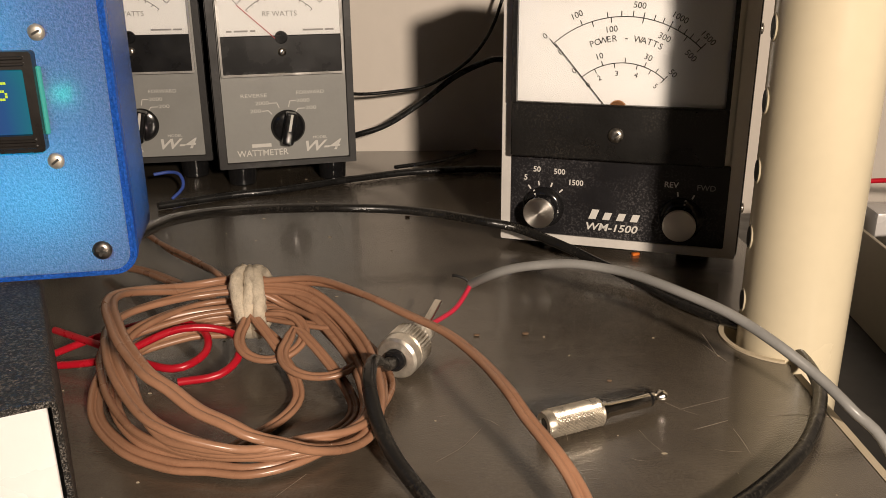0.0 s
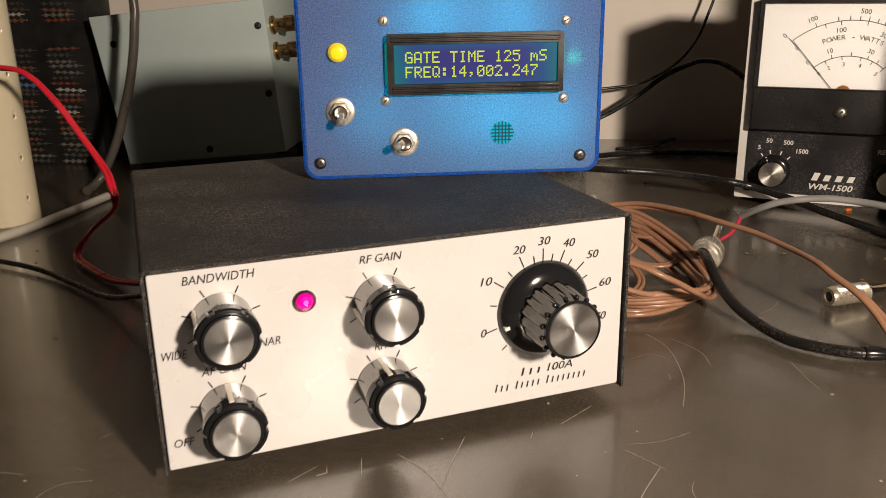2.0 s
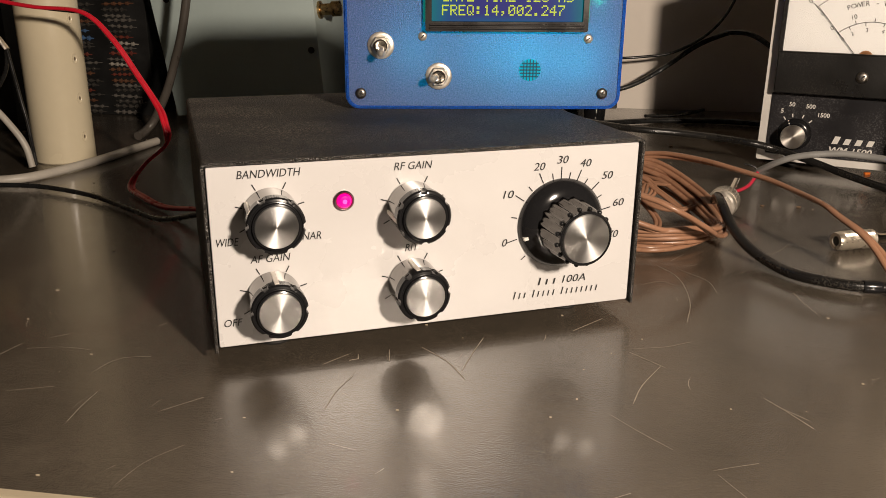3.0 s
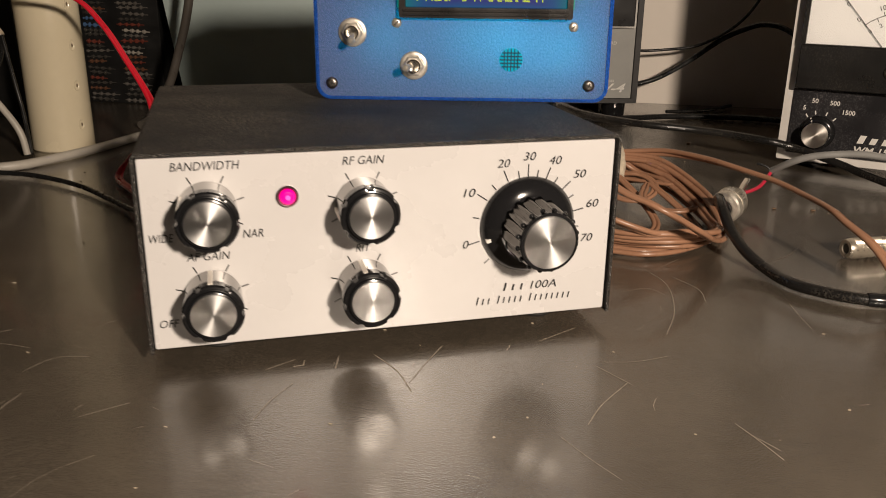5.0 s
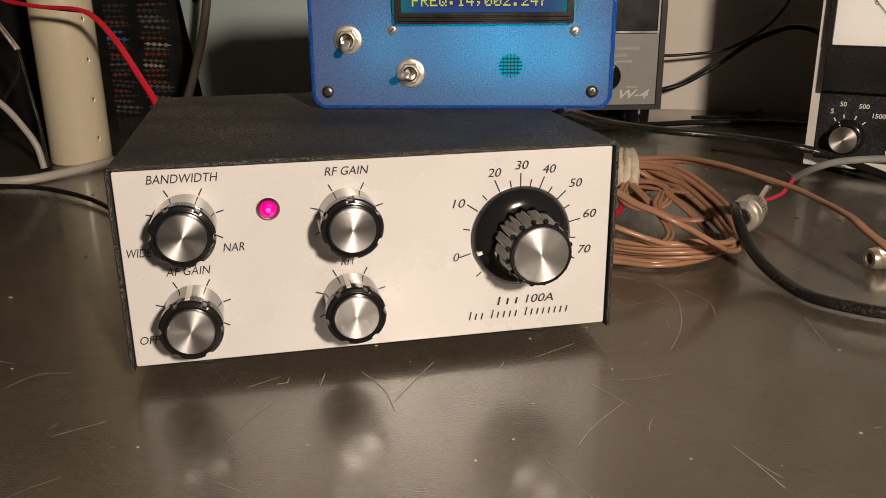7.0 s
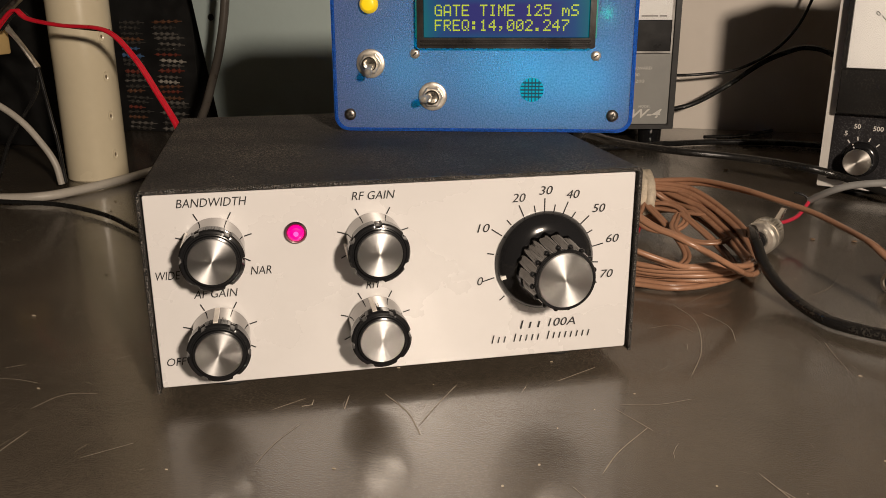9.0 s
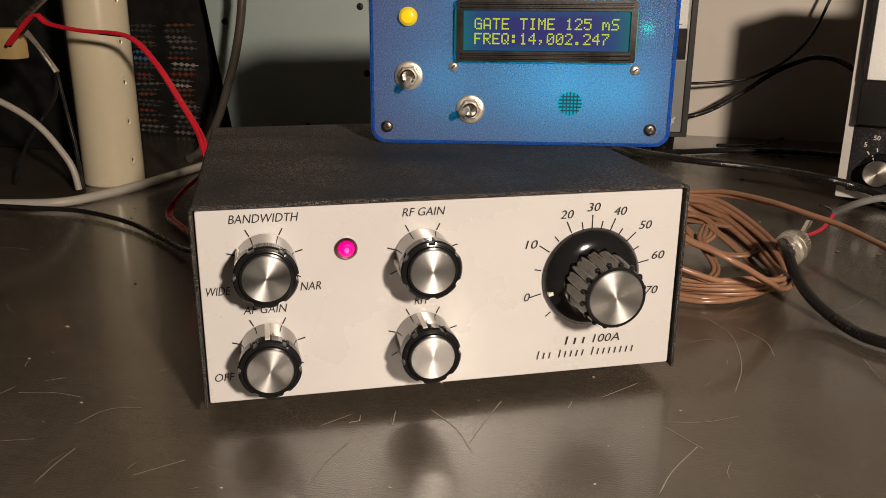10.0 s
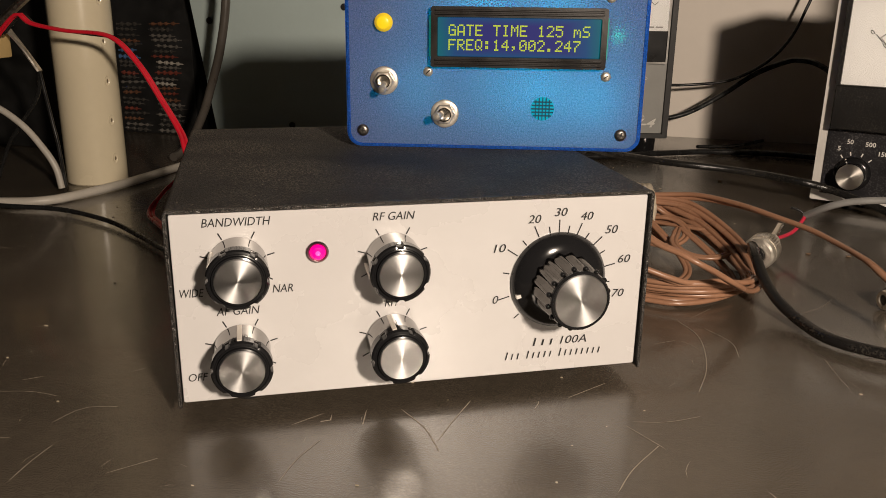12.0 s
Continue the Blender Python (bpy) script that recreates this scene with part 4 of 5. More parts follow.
for mx, mz, d in ((0.025, 0.026, 126), (0.025, 0.026, 102), (0.025, 0.026, 72), (0.025, 0.026, 46), (0.1005, 0.0253, 100), (0.1005, 0.0253, 66)):
    part("range_mark", strokes([(polar(mx, mz, 0.0127, d), polar(mx, mz, 0.0153, d))], 0.0008, y=-0.0017), M_WHITE_INK, SW, smooth=False)
# maker's name drawn as a plain slanted bar, model lettered below
letter_bars(SW, M_WHITE_INK, 0.0490, 0.0795, 0.0214, 0.0056, [4], y=-0.0018, slant=0.35, stroke=0.52)
lettering("WM-1500", SW, M_WHITE_INK, 0.0640, 0.0150, width=0.0285, height=0.0044, slant=0.2, y=-0.0017, bold=0.02)
for x, y in ((0.022, 0.016), (0.108, 0.016), (0.022, 0.052), (0.108, 0.052)):
    part("rubber_foot", lathe(bmesh.new(), [(0, 0), (0.0085, 0), (0.0092, 0.001), (0.0088, 0.0052), (0, 0.0052)], 18, Matrix.Translation((x, y, 0))), M_RUBBER, SW)
for z in (0.030, 0.125):
    bm = lathe(bmesh.new(), [(0.003, 0), (0.0028, 0.0010), (0.0012, 0.0016), (0, 0.0016)], 16, Matrix.Translation((W_ + 0.001, 0.014, z)) @ Matrix.Rotation(radians(90), 4, "Y"))
    part("side_screw", bm, M_STEEL, SW)
    bm = lathe(bmesh.new(), [(0.003, 0), (0.0028, 0.0010), (0.0012, 0.0016), (0, 0.0016)], 16, Matrix.Translation((0.0008, 0.014, z)) @ Matrix.Rotation(radians(-90), 4, "Y"))
    part("side_screw", bm, M_BLACK_MATT, SW)


# ---------------------------------------------------------------- two grey wattmeters
def grey_wattmeter(m, label):
    """Origin at the foot of the front's right corner; the face runs to -x."""
    t = thing("wattmeter", label, "wattmeter", m, "grey wattmeters")
    w, z0, z1 = 0.0985, 0.0162, 0.1615
    x0, x1 = -w, 0.0018
    part("cabinet", boxed(x0 - 0.0008, x1 + 0.0008, -0.003, 0.118, z0 - 0.0016, z1 + 0.0012, 0.0016), mat("cabinet_black", (0.014, 0.013, 0.013), 0.45, vary=0.3, bump=0.2), t, "black steel cabinet")
    part("front_frame", frame_ring((x0, x1, z0 - 0.0006, z1), (x0 + 0.0062, x1 - 0.0058, z0 + 0.0042, z1 - 0.0032), -0.0068, -0.0028, 0.0010, 0.0008, 0.001), M_BLACK_MATT, t, angle=20)
    part("front_panel", plate(x0 + 0.0036, x1 - 0.0038, z0 + 0.0026, z1 - 0.0030, -0.0046, -0.0029, 0.0006, 0.0002), M_GREY_FACE, t, "grey front panel")
    mx0, mx1 = x0 + 0.0066, x1 - 0.0066
    part("meter_window", plate(mx0 + 0.0014, mx1 - 0.0014, 0.0838, 0.1098, -0.0074, -0.0044, 0.0006, 0.0003), M_METER_BLACK, t, "gloss black lower part of the meter")
    part("scale_card", plate(mx0 + 0.0014, mx1 - 0.0014, 0.1100, 0.1560, -0.0070, -0.0044, 0.0006, 0.0002), M_DIAL, t, "white scale card")
    part("meter_trim", frame_ring((mx0, mx1, 0.0822, 0.1576), (mx0 + 0.0015, mx1 - 0.0015, 0.0838, 0.1562), -0.0092, -0.0044, 0.0010, 0.0006), M_GREY_TRIM, t, "clear plastic edge of the meter", angle=20)
    wnd = part("window", plate(mx0 + 0.0014, mx1 - 0.0014, 0.1100, 0.1562, -0.0089, -0.0084, 0.0006, 0.0001), M_WINDOW, t)
    wnd.visible_shadow = False
    cx, cz = (mx0 + mx1) / 2, 0.104
    for r, a0, a1 in ((0.0400, 136, 44), (0.0330, 134, 46)):
        part("scale_arc", strokes(arc(cx, cz, r, a0, a1, 0, 0, 30), 0.0004, y=-0.0072), M_INK, t, smooth=False)
    segs = []
    for i in range(11):
        d = 136 - 92 * i / 10
        segs.append((polar(cx, cz, 0.0400, d), polar(cx, cz, 0.0428 if i % 2 else 0.0440, d)))
        segs.append((polar(cx, cz, 0.0312, d * 0.96 + 3.6), polar(cx, cz, 0.0330, d * 0.96 + 3.6)))
    for sg in segs:
        part("scale_mark", strokes([sg], 0.0004, y=-0.0072), M_INK, t, smooth=False)
    part("needle", strokes([(polar(cx, cz, 0.006, 137), polar(cx, cz, 0.0400, 137))], 0.0005, y=-0.0078), M_DEEP_RED, t, "thin dark red needle", smooth=False)
    part("hub", lathe(bmesh.new(), [(0.0046, 0), (0.0042, 0.0008), (0.0, 0.0009)], 24, Matrix.Translation((cx, -0.0071, 0.1085)) @ OUT), M_BLACK, t)
    screw_head(t, cx, 0.0985, 0.0030, M_STEEL, cross=False, y=-0.0074)
    lettering("RF WATTS", t, M_GREY_INK, cx, 0.1232, width=0.024, height=0.0035, y=-0.0072)
    word_bars(t, M_GREY_INK, mx0 + 0.006, mx0 + 0.026, 0.1128, 0.0012, [2, 5, 2], y=-0.0072)
    word_bars(t, M_GREY_INK, mx1 - 0.028, mx1 - 0.006, 0.1128, 0.0012, [9, 4], y=-0.0072)
    # range knob
    kx, kz = -0.0475, 0.0445
    bm = lathe(bmesh.new(), [(0, 0), (0.0122, 0), (0.0125, 0.0010), (0.0112, 0.0030), (0.0085, 0.0040), (0, 0.0040)], 36, OUT)
    k = part("knob", bm, M_BLACK, t, "black bar knob with a white line")
    k.matrix_local = Matrix.Translation((kx, -0.0046, kz))
    bm = boxed(-0.0042, 0.0042, -0.0150, -0.0030, -0.0115, 0.0120, 0.0022, 3)
    bmesh.ops.transform(bm, matrix=Matrix.Rotation(radians(12), 4, "Y"), verts=bm.verts[:])
    part("grip", bm, M_BLACK, k)
    bm = boxed(-0.0009, 0.0009, -0.0155, -0.0149, -0.0010, 0.0112)
    bmesh.ops.transform(bm, matrix=Matrix.Rotation(radians(12), 4, "Y"), verts=bm.verts[:])
    part("pointer", bm, M_WHITE_INK, k)
    y = -0.0049
    for text, x, z, wd in (("REVERSE", -0.0705, 0.0668, 0.0185), ("FORWARD", -0.0300, 0.0678, 0.0200), ("2000", -0.0650, 0.0612, 0.0095), ("200", -0.0700, 0.0557, 0.0078), ("2000", -0.0355, 0.0620, 0.0095), ("200", -0.0300, 0.0565, 0.0078)):
        lettering(text, t, M_WHITE_INK, x, z, width=wd, height=0.0026, y=y)
    part("range_lines", strokes([((-0.0598, 0.0622), (-0.0545, 0.0622)), ((-0.0545, 0.0622), (-0.0530, 0.0585)), ((-0.0655, 0.0565), (-0.0610, 0.0570)), ((-0.0610, 0.0570), (-0.0585, 0.0540)), ((-0.0408, 0.0632), (-0.0452, 0.0632)), ((-0.0452, 0.0632), (-0.0462, 0.0590)), ((-0.0345, 0.0575), (-0.0395, 0.0575)), ((-0.0395, 0.0575), (-0.0425, 0.0535))], 0.0006, y=y), M_WHITE_INK, t, smooth=False)
    word_bars(t, M_WHITE_INK, -0.0745, -0.0605, 0.0303, 0.0026, [1], y=y)
    lettering("WATTMETER", t, M_WHITE_INK, -0.0670, 0.0240, width=0.0370, height=0.0046, y=y, bold=0.01)
    lettering("MODEL", t, M_WHITE_INK, -0.0245, 0.0345, width=0.0105, height=0.0020, y=y)
    lettering("W-4", t, M_WHITE_INK, -0.0220, 0.0255, width=0.0265, height=0.0080, slant=0.35, y=y, bold=0.02)
    for x, yy in ((x0 + 0.016, 0.012), (x1 - 0.016, 0.012), (x0 + 0.016, 0.10), (x1 - 0.016, 0.10)):
        part("foot", lathe(bmesh.new(), [(0, 0), (0.0090, 0), (0.0100, 0.0012), (0.0108, 0.0150), (0, 0.0150)], 20, Matrix.Translation((x, yy, 0))), M_BLACK, t)
    return t


grey_wattmeter(pose(-0.050, 0.6445, 0, 0, 0, 15), "grey-faced black wattmeter with a meter and one black knob")
grey_wattmeter(pose(-0.160, 0.652, 0, 0, 0, 9), "grey-faced black wattmeter standing behind the blue counter")

# ---------------------------------------------------------------- equipment at the far side
TB = thing("equipment_box", "pale teal-grey painted steel box with screws", "equipment box", pose(-0.4700, 0.5730, 0.001, 0, -5, 0))
bm = boxed(0.001, 0.157, 0.0, 0.105, 0.0040, 0.1345, 0.0010)
for v in bm.verts:
    if v.co.x < 0.07:
        v.co.x += 0.010 * (1 - v.co.z / 0.139)
part("shell", bm, M_TEAL, TB)
for x, z in ((0.0190, 0.1100), (0.1500, 0.1130), (0.150, 0.056), (0.088, 0.012)):
    screw_head(TB, x, z, 0.0030, M_BLACK_MATT, y=0.0)
for z in (0.112, 0.090):
    m = Matrix.Translation((0.157, 0.016, z)) @ Matrix.Rotation(radians(90), 4, "Y")
    c = part("coax_socket", lathe(bmesh.new(), [(0.0080, 0), (0.0080, 0.002), (0.0052, 0.0022), (0.0052, 0.012), (0.0068, 0.0122), (0.0068, 0.020), (0.0040, 0.0205), (0, 0.0205)], 22, m), M_BRASS, TB, "brass coaxial socket")
for x in (0.02, 0.15):
    part("rubber_foot", lathe(bmesh.new(), [(0, 0), (0.008, 0), (0.008, 0.0042), (0, 0.0042)], 16, Matrix.Translation((x, 0.02, 0))), M_RUBBER, TB)

BD = thing("circuit_rack", "tall black rack with two columns of small coloured components", "circuit rack", pose(-0.6040, 0.600, 0, 0, 0, 0))
part("chassis", boxed(0.0, 0.108, 0.0, 0.045, 0.0, 0.30, 0.001), M_DARKBOX, BD)
COLS = [(0.16, 0.040, 0.028), (0.13, 0.06, 0.035), (0.07, 0.14, 0.28), (0.12, 0.11, 0.10), (0.36, 0.33, 0.29), (0.26, 0.17, 0.04), (0.05, 0.046, 0.042)]
cmats = [mat("component_%s" % n, c, 0.12, spec=1.0, vary=0.3, scale=200, coat=1.0) for n, c in zip(("red", "brown", "blue", "grey", "pale", "yellow", "dark"), COLS)]
rng = random.Random(5)
comp = {}
for col in range(2):
    for r in range(30):
        z = 0.004 + r * 0.0051 + rng.uniform(-0.0006, 0.0006)
        if 20 < r < 25:
            continue
        i = rng.choices(range(7), (4, 4, 2, 5, 2, 1, 9))[0]
        x = 0.0265 + col * 0.0415 + rng.uniform(-0.003, 0.003)
        m = Matrix.Translation((x, -0.0005, z)) @ Matrix.Rotation(rng.uniform(-0.05, 0.05), 4, "Y") @ Matrix.Diagonal((rng.uniform(0.78, 1.08), 1.3, rng.uniform(1.0, 1.4), 1))
        if i not in comp:
            prof = [(0, -0.002), (0.0005, -0.002)]
            for j in range(4):
                w, x0 = 0.0030 + 0.0006 * ((i + j) % 3), 0.0005 + 0.0066 * j
                prof += [(0.0005, x0), (0.0016, x0 + 0.0006), (0.0017 + 0.0002 * (j % 2), x0 + w * 0.7), (0.0006, x0 + w + 0.0006)]
            prof += [(0.0005, 0.028), (0, 0.028)]
            bm = lathe(bmesh.new(), prof, 8, Matrix.Rotation(radians(90), 4, "Y"))
            comp[i] = part("component", bm, cmats[i], BD)
            comp[i].matrix_local = m
        else:
            again(comp[i], m, BD)

# dark gear behind the meters
DG = thing("handset_cradle", "dark grey plastic handset cradle behind the meters", "handset", pose(-0.300, 0.690, 0, 0, -8, 4))
part("body", boxed(-0.035, 0.035, -0.012, 0.030, 0.002, 0.33, 0.006, 3), M_BLACK_MATT, DG)
part("button_pad", boxed(-0.012, 0.022, -0.0145, -0.0118, 0.165, 0.20, 0.003), M_BLACK, DG)
part("latch", boxed(-0.004, 0.010, -0.018, -0.0144, 0.174, 0.182, 0.001), M_STEEL, DG, "small steel latch")
part("ridge", boxed(-0.024, -0.017, -0.0155, -0.0118, 0.01, 0.32, 0.002), M_BLACK_MATT, DG)
DB = thing("power_supply", "black steel power supply box behind the meters", "power supply", pose(-0.245, 0.715, 0, 0, 0, 4))
part("body", boxed(-0.02, 0.10, -0.0, 0.020, 0.0, 0.168, 0.002), M_DARKBOX, DB)


# ---------------------------------------------------------------- cables on the desk
def zip_cord(name, label, pts, material, r=0.00135, step=0.0025, twist=None, up=Vector((0, 0, 1))):
    bm = sweep(bmesh.new(), pts, twin_profile(r), step=step, twist=twist, up=up)
    return tagged(part(name, bm, material, angle=50), label, "cord")


# brown twin cord: several turns gathered by a tie, one end running on over the desk
rng = random.Random(11)
coil = []
TIE = Vector((-0.064, 0.346, 0.021))
BACK_LEFT = [(-0.064, 0.346, 0.0), (-0.090, 0.338, 0.0)]
TURNS = [
    [(-0.114, 0.316, 0.009), (-0.110, 0.284, 0.006), (-0.093, 0.262, 0.004), (-0.074, 0.252, 0.003), (-0.060, 0.250, 0.003), (-0.046, 0.248, 0.003), (-0.032, 0.254, 0.003), (-0.018, 0.268, 0.003), (-0.007, 0.288, 0.003), (-0.005, 0.310, 0.003), (-0.018, 0.335, 0.008), (-0.042, 0.348, 0.015)],
    [(-0.109, 0.314, 0.012), (-0.102, 0.283, 0.008), (-0.086, 0.263, 0.005), (-0.068, 0.256, 0.0045), (-0.052, 0.254, 0.0055), (-0.038, 0.253, 0.006), (-0.024, 0.257, 0.006), (-0.013, 0.268, 0.006), (-0.007, 0.284, 0.0055), (-0.010, 0.312, 0.006), (-0.027, 0.336, 0.013), (-0.044, 0.344, 0.018)],
    [(-0.116, 0.320, 0.015), (-0.108, 0.290, 0.012), (-0.090, 0.264, 0.010), (-0.072, 0.252, 0.009), (-0.057, 0.248, 0.0085), (-0.043, 0.247, 0.009), (-0.030, 0.249, 0.0095), (-0.016, 0.260, 0.0095), (-0.010, 0.276, 0.0085), (-0.013, 0.303, 0.008), (-0.030, 0.330, 0.015), (-0.046, 0.349, 0.018)],
    [(-0.104, 0.306, 0.024), (-0.092, 0.275, 0.020), (-0.077, 0.254, 0.013), (-0.062, 0.246, 0.0125), (-0.046, 0.243, 0.013), (-0.034, 0.245, 0.0135), (-0.020, 0.253, 0.012), (-0.011, 0.266, 0.0115), (-0.012, 0.287, 0.0105), (-0.019, 0.308, 0.014), (-0.034, 0.330, 0.021), (-0.048, 0.343, 0.022)],
    [(-0.108, 0.310, 0.030), (-0.098, 0.276, 0.031), (-0.080, 0.248, 0.027), (-0.066, 0.238, 0.0235), (-0.050, 0.238, 0.018), (-0.041, 0.243, 0.0145), (-0.028, 0.249, 0.0145), (-0.014, 0.257, 0.0125), (-0.007, 0.273, 0.011), (-0.009, 0.297, 0.011), (-0.022, 0.322, 0.020), (-0.044, 0.339, 0.026)],
    [(-0.105, 0.305, 0.042), (-0.090, 0.265, 0.046), (-0.074, 0.242, 0.043), (-0.064, 0.235, 0.040), (-0.055, 0.229, 0.0365), (-0.046, 0.225, 0.0345), (-0.038, 0.2235, 0.031), (-0.030, 0.2275, 0.026), (-0.022, 0.2335, 0.020), (-0.014, 0.247, 0.0125), (-0.008, 0.260, 0.0105), (-0.007, 0.282, 0.0135), (-0.016, 0.312, 0.020), (-0.038, 0.337, 0.029)],
]
for k, turn in enumerate(TURNS):
    lift, spread = 0.012 + (k // 2) * 0.0065, (k % 2 - 0.5) * 0.0075
    coil += [Vector((x, y + spread, lift + k * 0.001)) for x, y, _ in BACK_LEFT]
    coil += [Vector((x, y, z)) for x, y, z in turn]
coil.append(Vector((-0.064, 0.343, 0.030)))
tail = [(-0.045, 0.341, 0.033), (-0.031, 0.334, 0.035), (-0.012, 0.316, 0.036), (0.003, 0.301, 0.035), (0.018, 0.288, 0.033), (0.029, 0.271, 0.031), (0.037, 0.251, 0.030), (0.042, 0.239, 0.027), (0.049, 0.226, 0.023), (0.0545, 0.217, 0.017), (0.0600, 0.200, 0.008), (0.068, 0.170, 0.0032), (0.085, 0.11, 0.003), (0.10, 0.03, 0.003), (0.104, 0.004, 0.003), (0.106, -0.012, -0.02), (0.106, -0.015, -0.12)]
head = [(-0.150, 0.470, 0.012), (-0.128, 0.435, 0.016), (-0.098, 0.392, 0.022), (-0.080, 0.362, 0.026)]
zip_cord("speaker_cord", "brown twin-core cord coiled and tied on the desk", head + coil + tail, M_CORD, twist=lambda f: 0.45 + 0.55 * math.sin(f * 41.0) + 0.3 * math.sin(f * 97.0))
zip_cord("speaker_cord", "brown twin-core cord end leading behind the receiver", [(-0.165, 0.440, 0.004), (-0.140, 0.420, 0.010), (-0.110, 0.385, 0.016), (-0.082, 0.352, 0.019), (-0.060, 0.335, 0.015), (-0.045, 0.322, 0.008)], M_CORD)
# dark round loops inside the coil
for cx, cy, r0, z, tilt in ((-0.052, 0.322, 0.013, 0.014, 0.5), (-0.030, 0.312, 0.016, 0.012, 0.4)):
    pts = [(cx + r0 * math.cos(t), cy + r0 * math.sin(t) * 0.9, z + 0.010 * math.sin(t) * tilt + 0.003) for t in (radians(100 - 30 * i) for i in range(12))]
    pts = [(-0.062, 0.340, 0.018)] + pts + [(cx + 0.014, cy - 0.026, 0.004), (cx - 0.004, 0.262, 0.0025), (cx - 0.014, 0.255, 0.0025)]
    zip_cord("speaker_cord", "brown twin-core cord loop inside the coil", pts, M_CORD, r=0.0011)

# cream tie
TI = thing("cable_tie", "fuzzy cream chenille tie round the brown cord", "cable tie", Matrix.Translation(TIE))
for dx, seed in ((-0.0035, 1), (0.0035, 2), (0.0, 3)):
    pts = [(dx + 0.0015 * math.sin(t * 2 + seed), 0.0125 * math.cos(t), 0.0128 * math.sin(t) + 0.001) for t in (2 * math.pi * i / 14 for i in range(14))]
    bm = sweep(bmesh.new(), pts, round_profile(0.0031, 10), up=Vector((1, 0, 0)), step=0.0015, closed=True)
    for v in bm.verts:
        v.co += Vector([rng.uniform(-0.0004, 0.0004) for _ in range(3)])
    part("strand", bm, M_CHENILLE, TI, angle=80)

# red wires in the coil and under the counter
cable("hookup_wire", "dark red wire looped inside the coil", [(-0.150, 0.330, 0.004), (-0.125, 0.335, 0.012), (-0.100, 0.338, 0.017), (-0.082, 0.330, 0.016), (-0.078, 0.318, 0.012), (-0.086, 0.308, 0.010), (-0.100, 0.312, 0.010), (-0.118, 0.322, 0.012), (-0.150, 0.345, 0.010)], 0.0016, M_DEEP_RED, "wire")
cable("hookup_wire", "dark red wire looped inside the coil", [(-0.150, 0.318, 0.006), (-0.118, 0.316, 0.010), (-0.090, 0.322, 0.020), (-0.070, 0.326, 0.017), (-0.064, 0.316, 0.012), (-0.070, 0.306, 0.008), (-0.085, 0.302, 0.007)], 0.0016, M_DEEP_RED, "wire")

# black coaxial lead from the counter round to the plug
coax = [*[(-0.098, 0.302, 0.064), (-0.098, 0.326, 0.061), (-0.098, 0.355, 0.056), (-0.094, 0.391, 0.048), (-0.087, 0.423, 0.04), (-0.07, 0.454, 0.032), (-0.042, 0.478, 0.025), (-0.01, 0.484, 0.022), (0.017, 0.477, 0.021), (0.042, 0.464, 0.02), (0.061, 0.463, 0.016), (0.084, 0.446, 0.011), (0.1, 0.43, 0.007), (0.117, 0.41, 0.004), (0.131, 0.381, 0.004), (0.146, 0.36, 0.004), (0.158, 0.345, 0.004), (0.164, 0.326, 0.004), (0.161, 0.301, 0.004), (0.152, 0.28, 0.004), (0.138, 0.258, 0.004), (0.121, 0.24, 0.004)], (0.104, 0.2260, 0.0036), (0.0865, 0.2145, 0.0036), (0.069, 0.2085, 0.0036), (0.049, 0.206, 0.0036), (0.032, 0.210, 0.0036), (0.018, 0.219, 0.0036), (0.009, 0.234, 0.0045), (0.001, 0.246, 0.0085), (-0.005, 0.257, 0.0150), (-0.0085, 0.268, 0.0225), (-0.0090, 0.281, 0.0240), (-0.0080, 0.294, 0.0190), (-0.0056, 0.303, 0.0128), (-0.0030, 0.3115, 0.0100)]
cable("coaxial_lead", "black rubber coaxial lead curving across the desk to a plug", coax, 0.0026, M_CORD_DARK, step=0.0025, n=12)
band = lathe(bmesh.new(), [(0.0029, -0.004), (0.0031, -0.003), (0.0031, 0.003), (0.0029, 0.004)], 14, Matrix.Translation((0.050, 0.206, 0.0038)) @ Matrix.Rotation(radians(90), 4, "Y"))
tagged(part("tape_band", band, M_BLACK), "shiny black tape band round the coaxial lead", "tape")

# grey lead with bare end
GREY = [(0.03, 0.369, 0.02), (0.039, 0.357, 0.029), (0.05, 0.352, 0.034), (0.069, 0.348, 0.037), (0.083, 0.343, 0.037), (0.095, 0.334, 0.037), (0.109, 0.318, 0.036), (0.125, 0.305, 0.032), (0.138, 0.292, 0.026), (0.151, 0.282, 0.017), (0.16, 0.271, 0.009), (0.171, 0.268, -0.002), (0.185, 0.255, -0.03), (0.2, 0.24, -0.058)]
cable("grey_lead", "grey vinyl lead arching over the desk edge", GREY, 0.0020, M_CABLE_GREY, n=12)
cable("hookup_wire", "short pink-red wire at the stripped end of the grey lead", [GREY[0], (0.027, 0.364, 0.0165), (0.0225, 0.357, 0.0130), (0.0165, 0.349, 0.0120), (0.0120, 0.342, 0.0125)], 0.0011, M_PINK, "wire")
cable("hookup_wire", "short black wire at the stripped end of the grey lead", [GREY[0], (0.026, 0.370, 0.023), (0.0215, 0.371, 0.0235)], 0.0007, M_CABLE_BLACK, "wire")

# coaxial plug lying on the desk, its contact strip soldered to the grey lead
d = Vector((0.37, 0.92, 0.02)).normalized()
PM = Matrix.Translation((-0.002, 0.314, 0.0098)) @ d.to_track_quat("Z", "Y").to_matrix().to_4x4()
PL = thing("coaxial_plug", "worn nickel coaxial plug lying on the desk", "plug", PM)
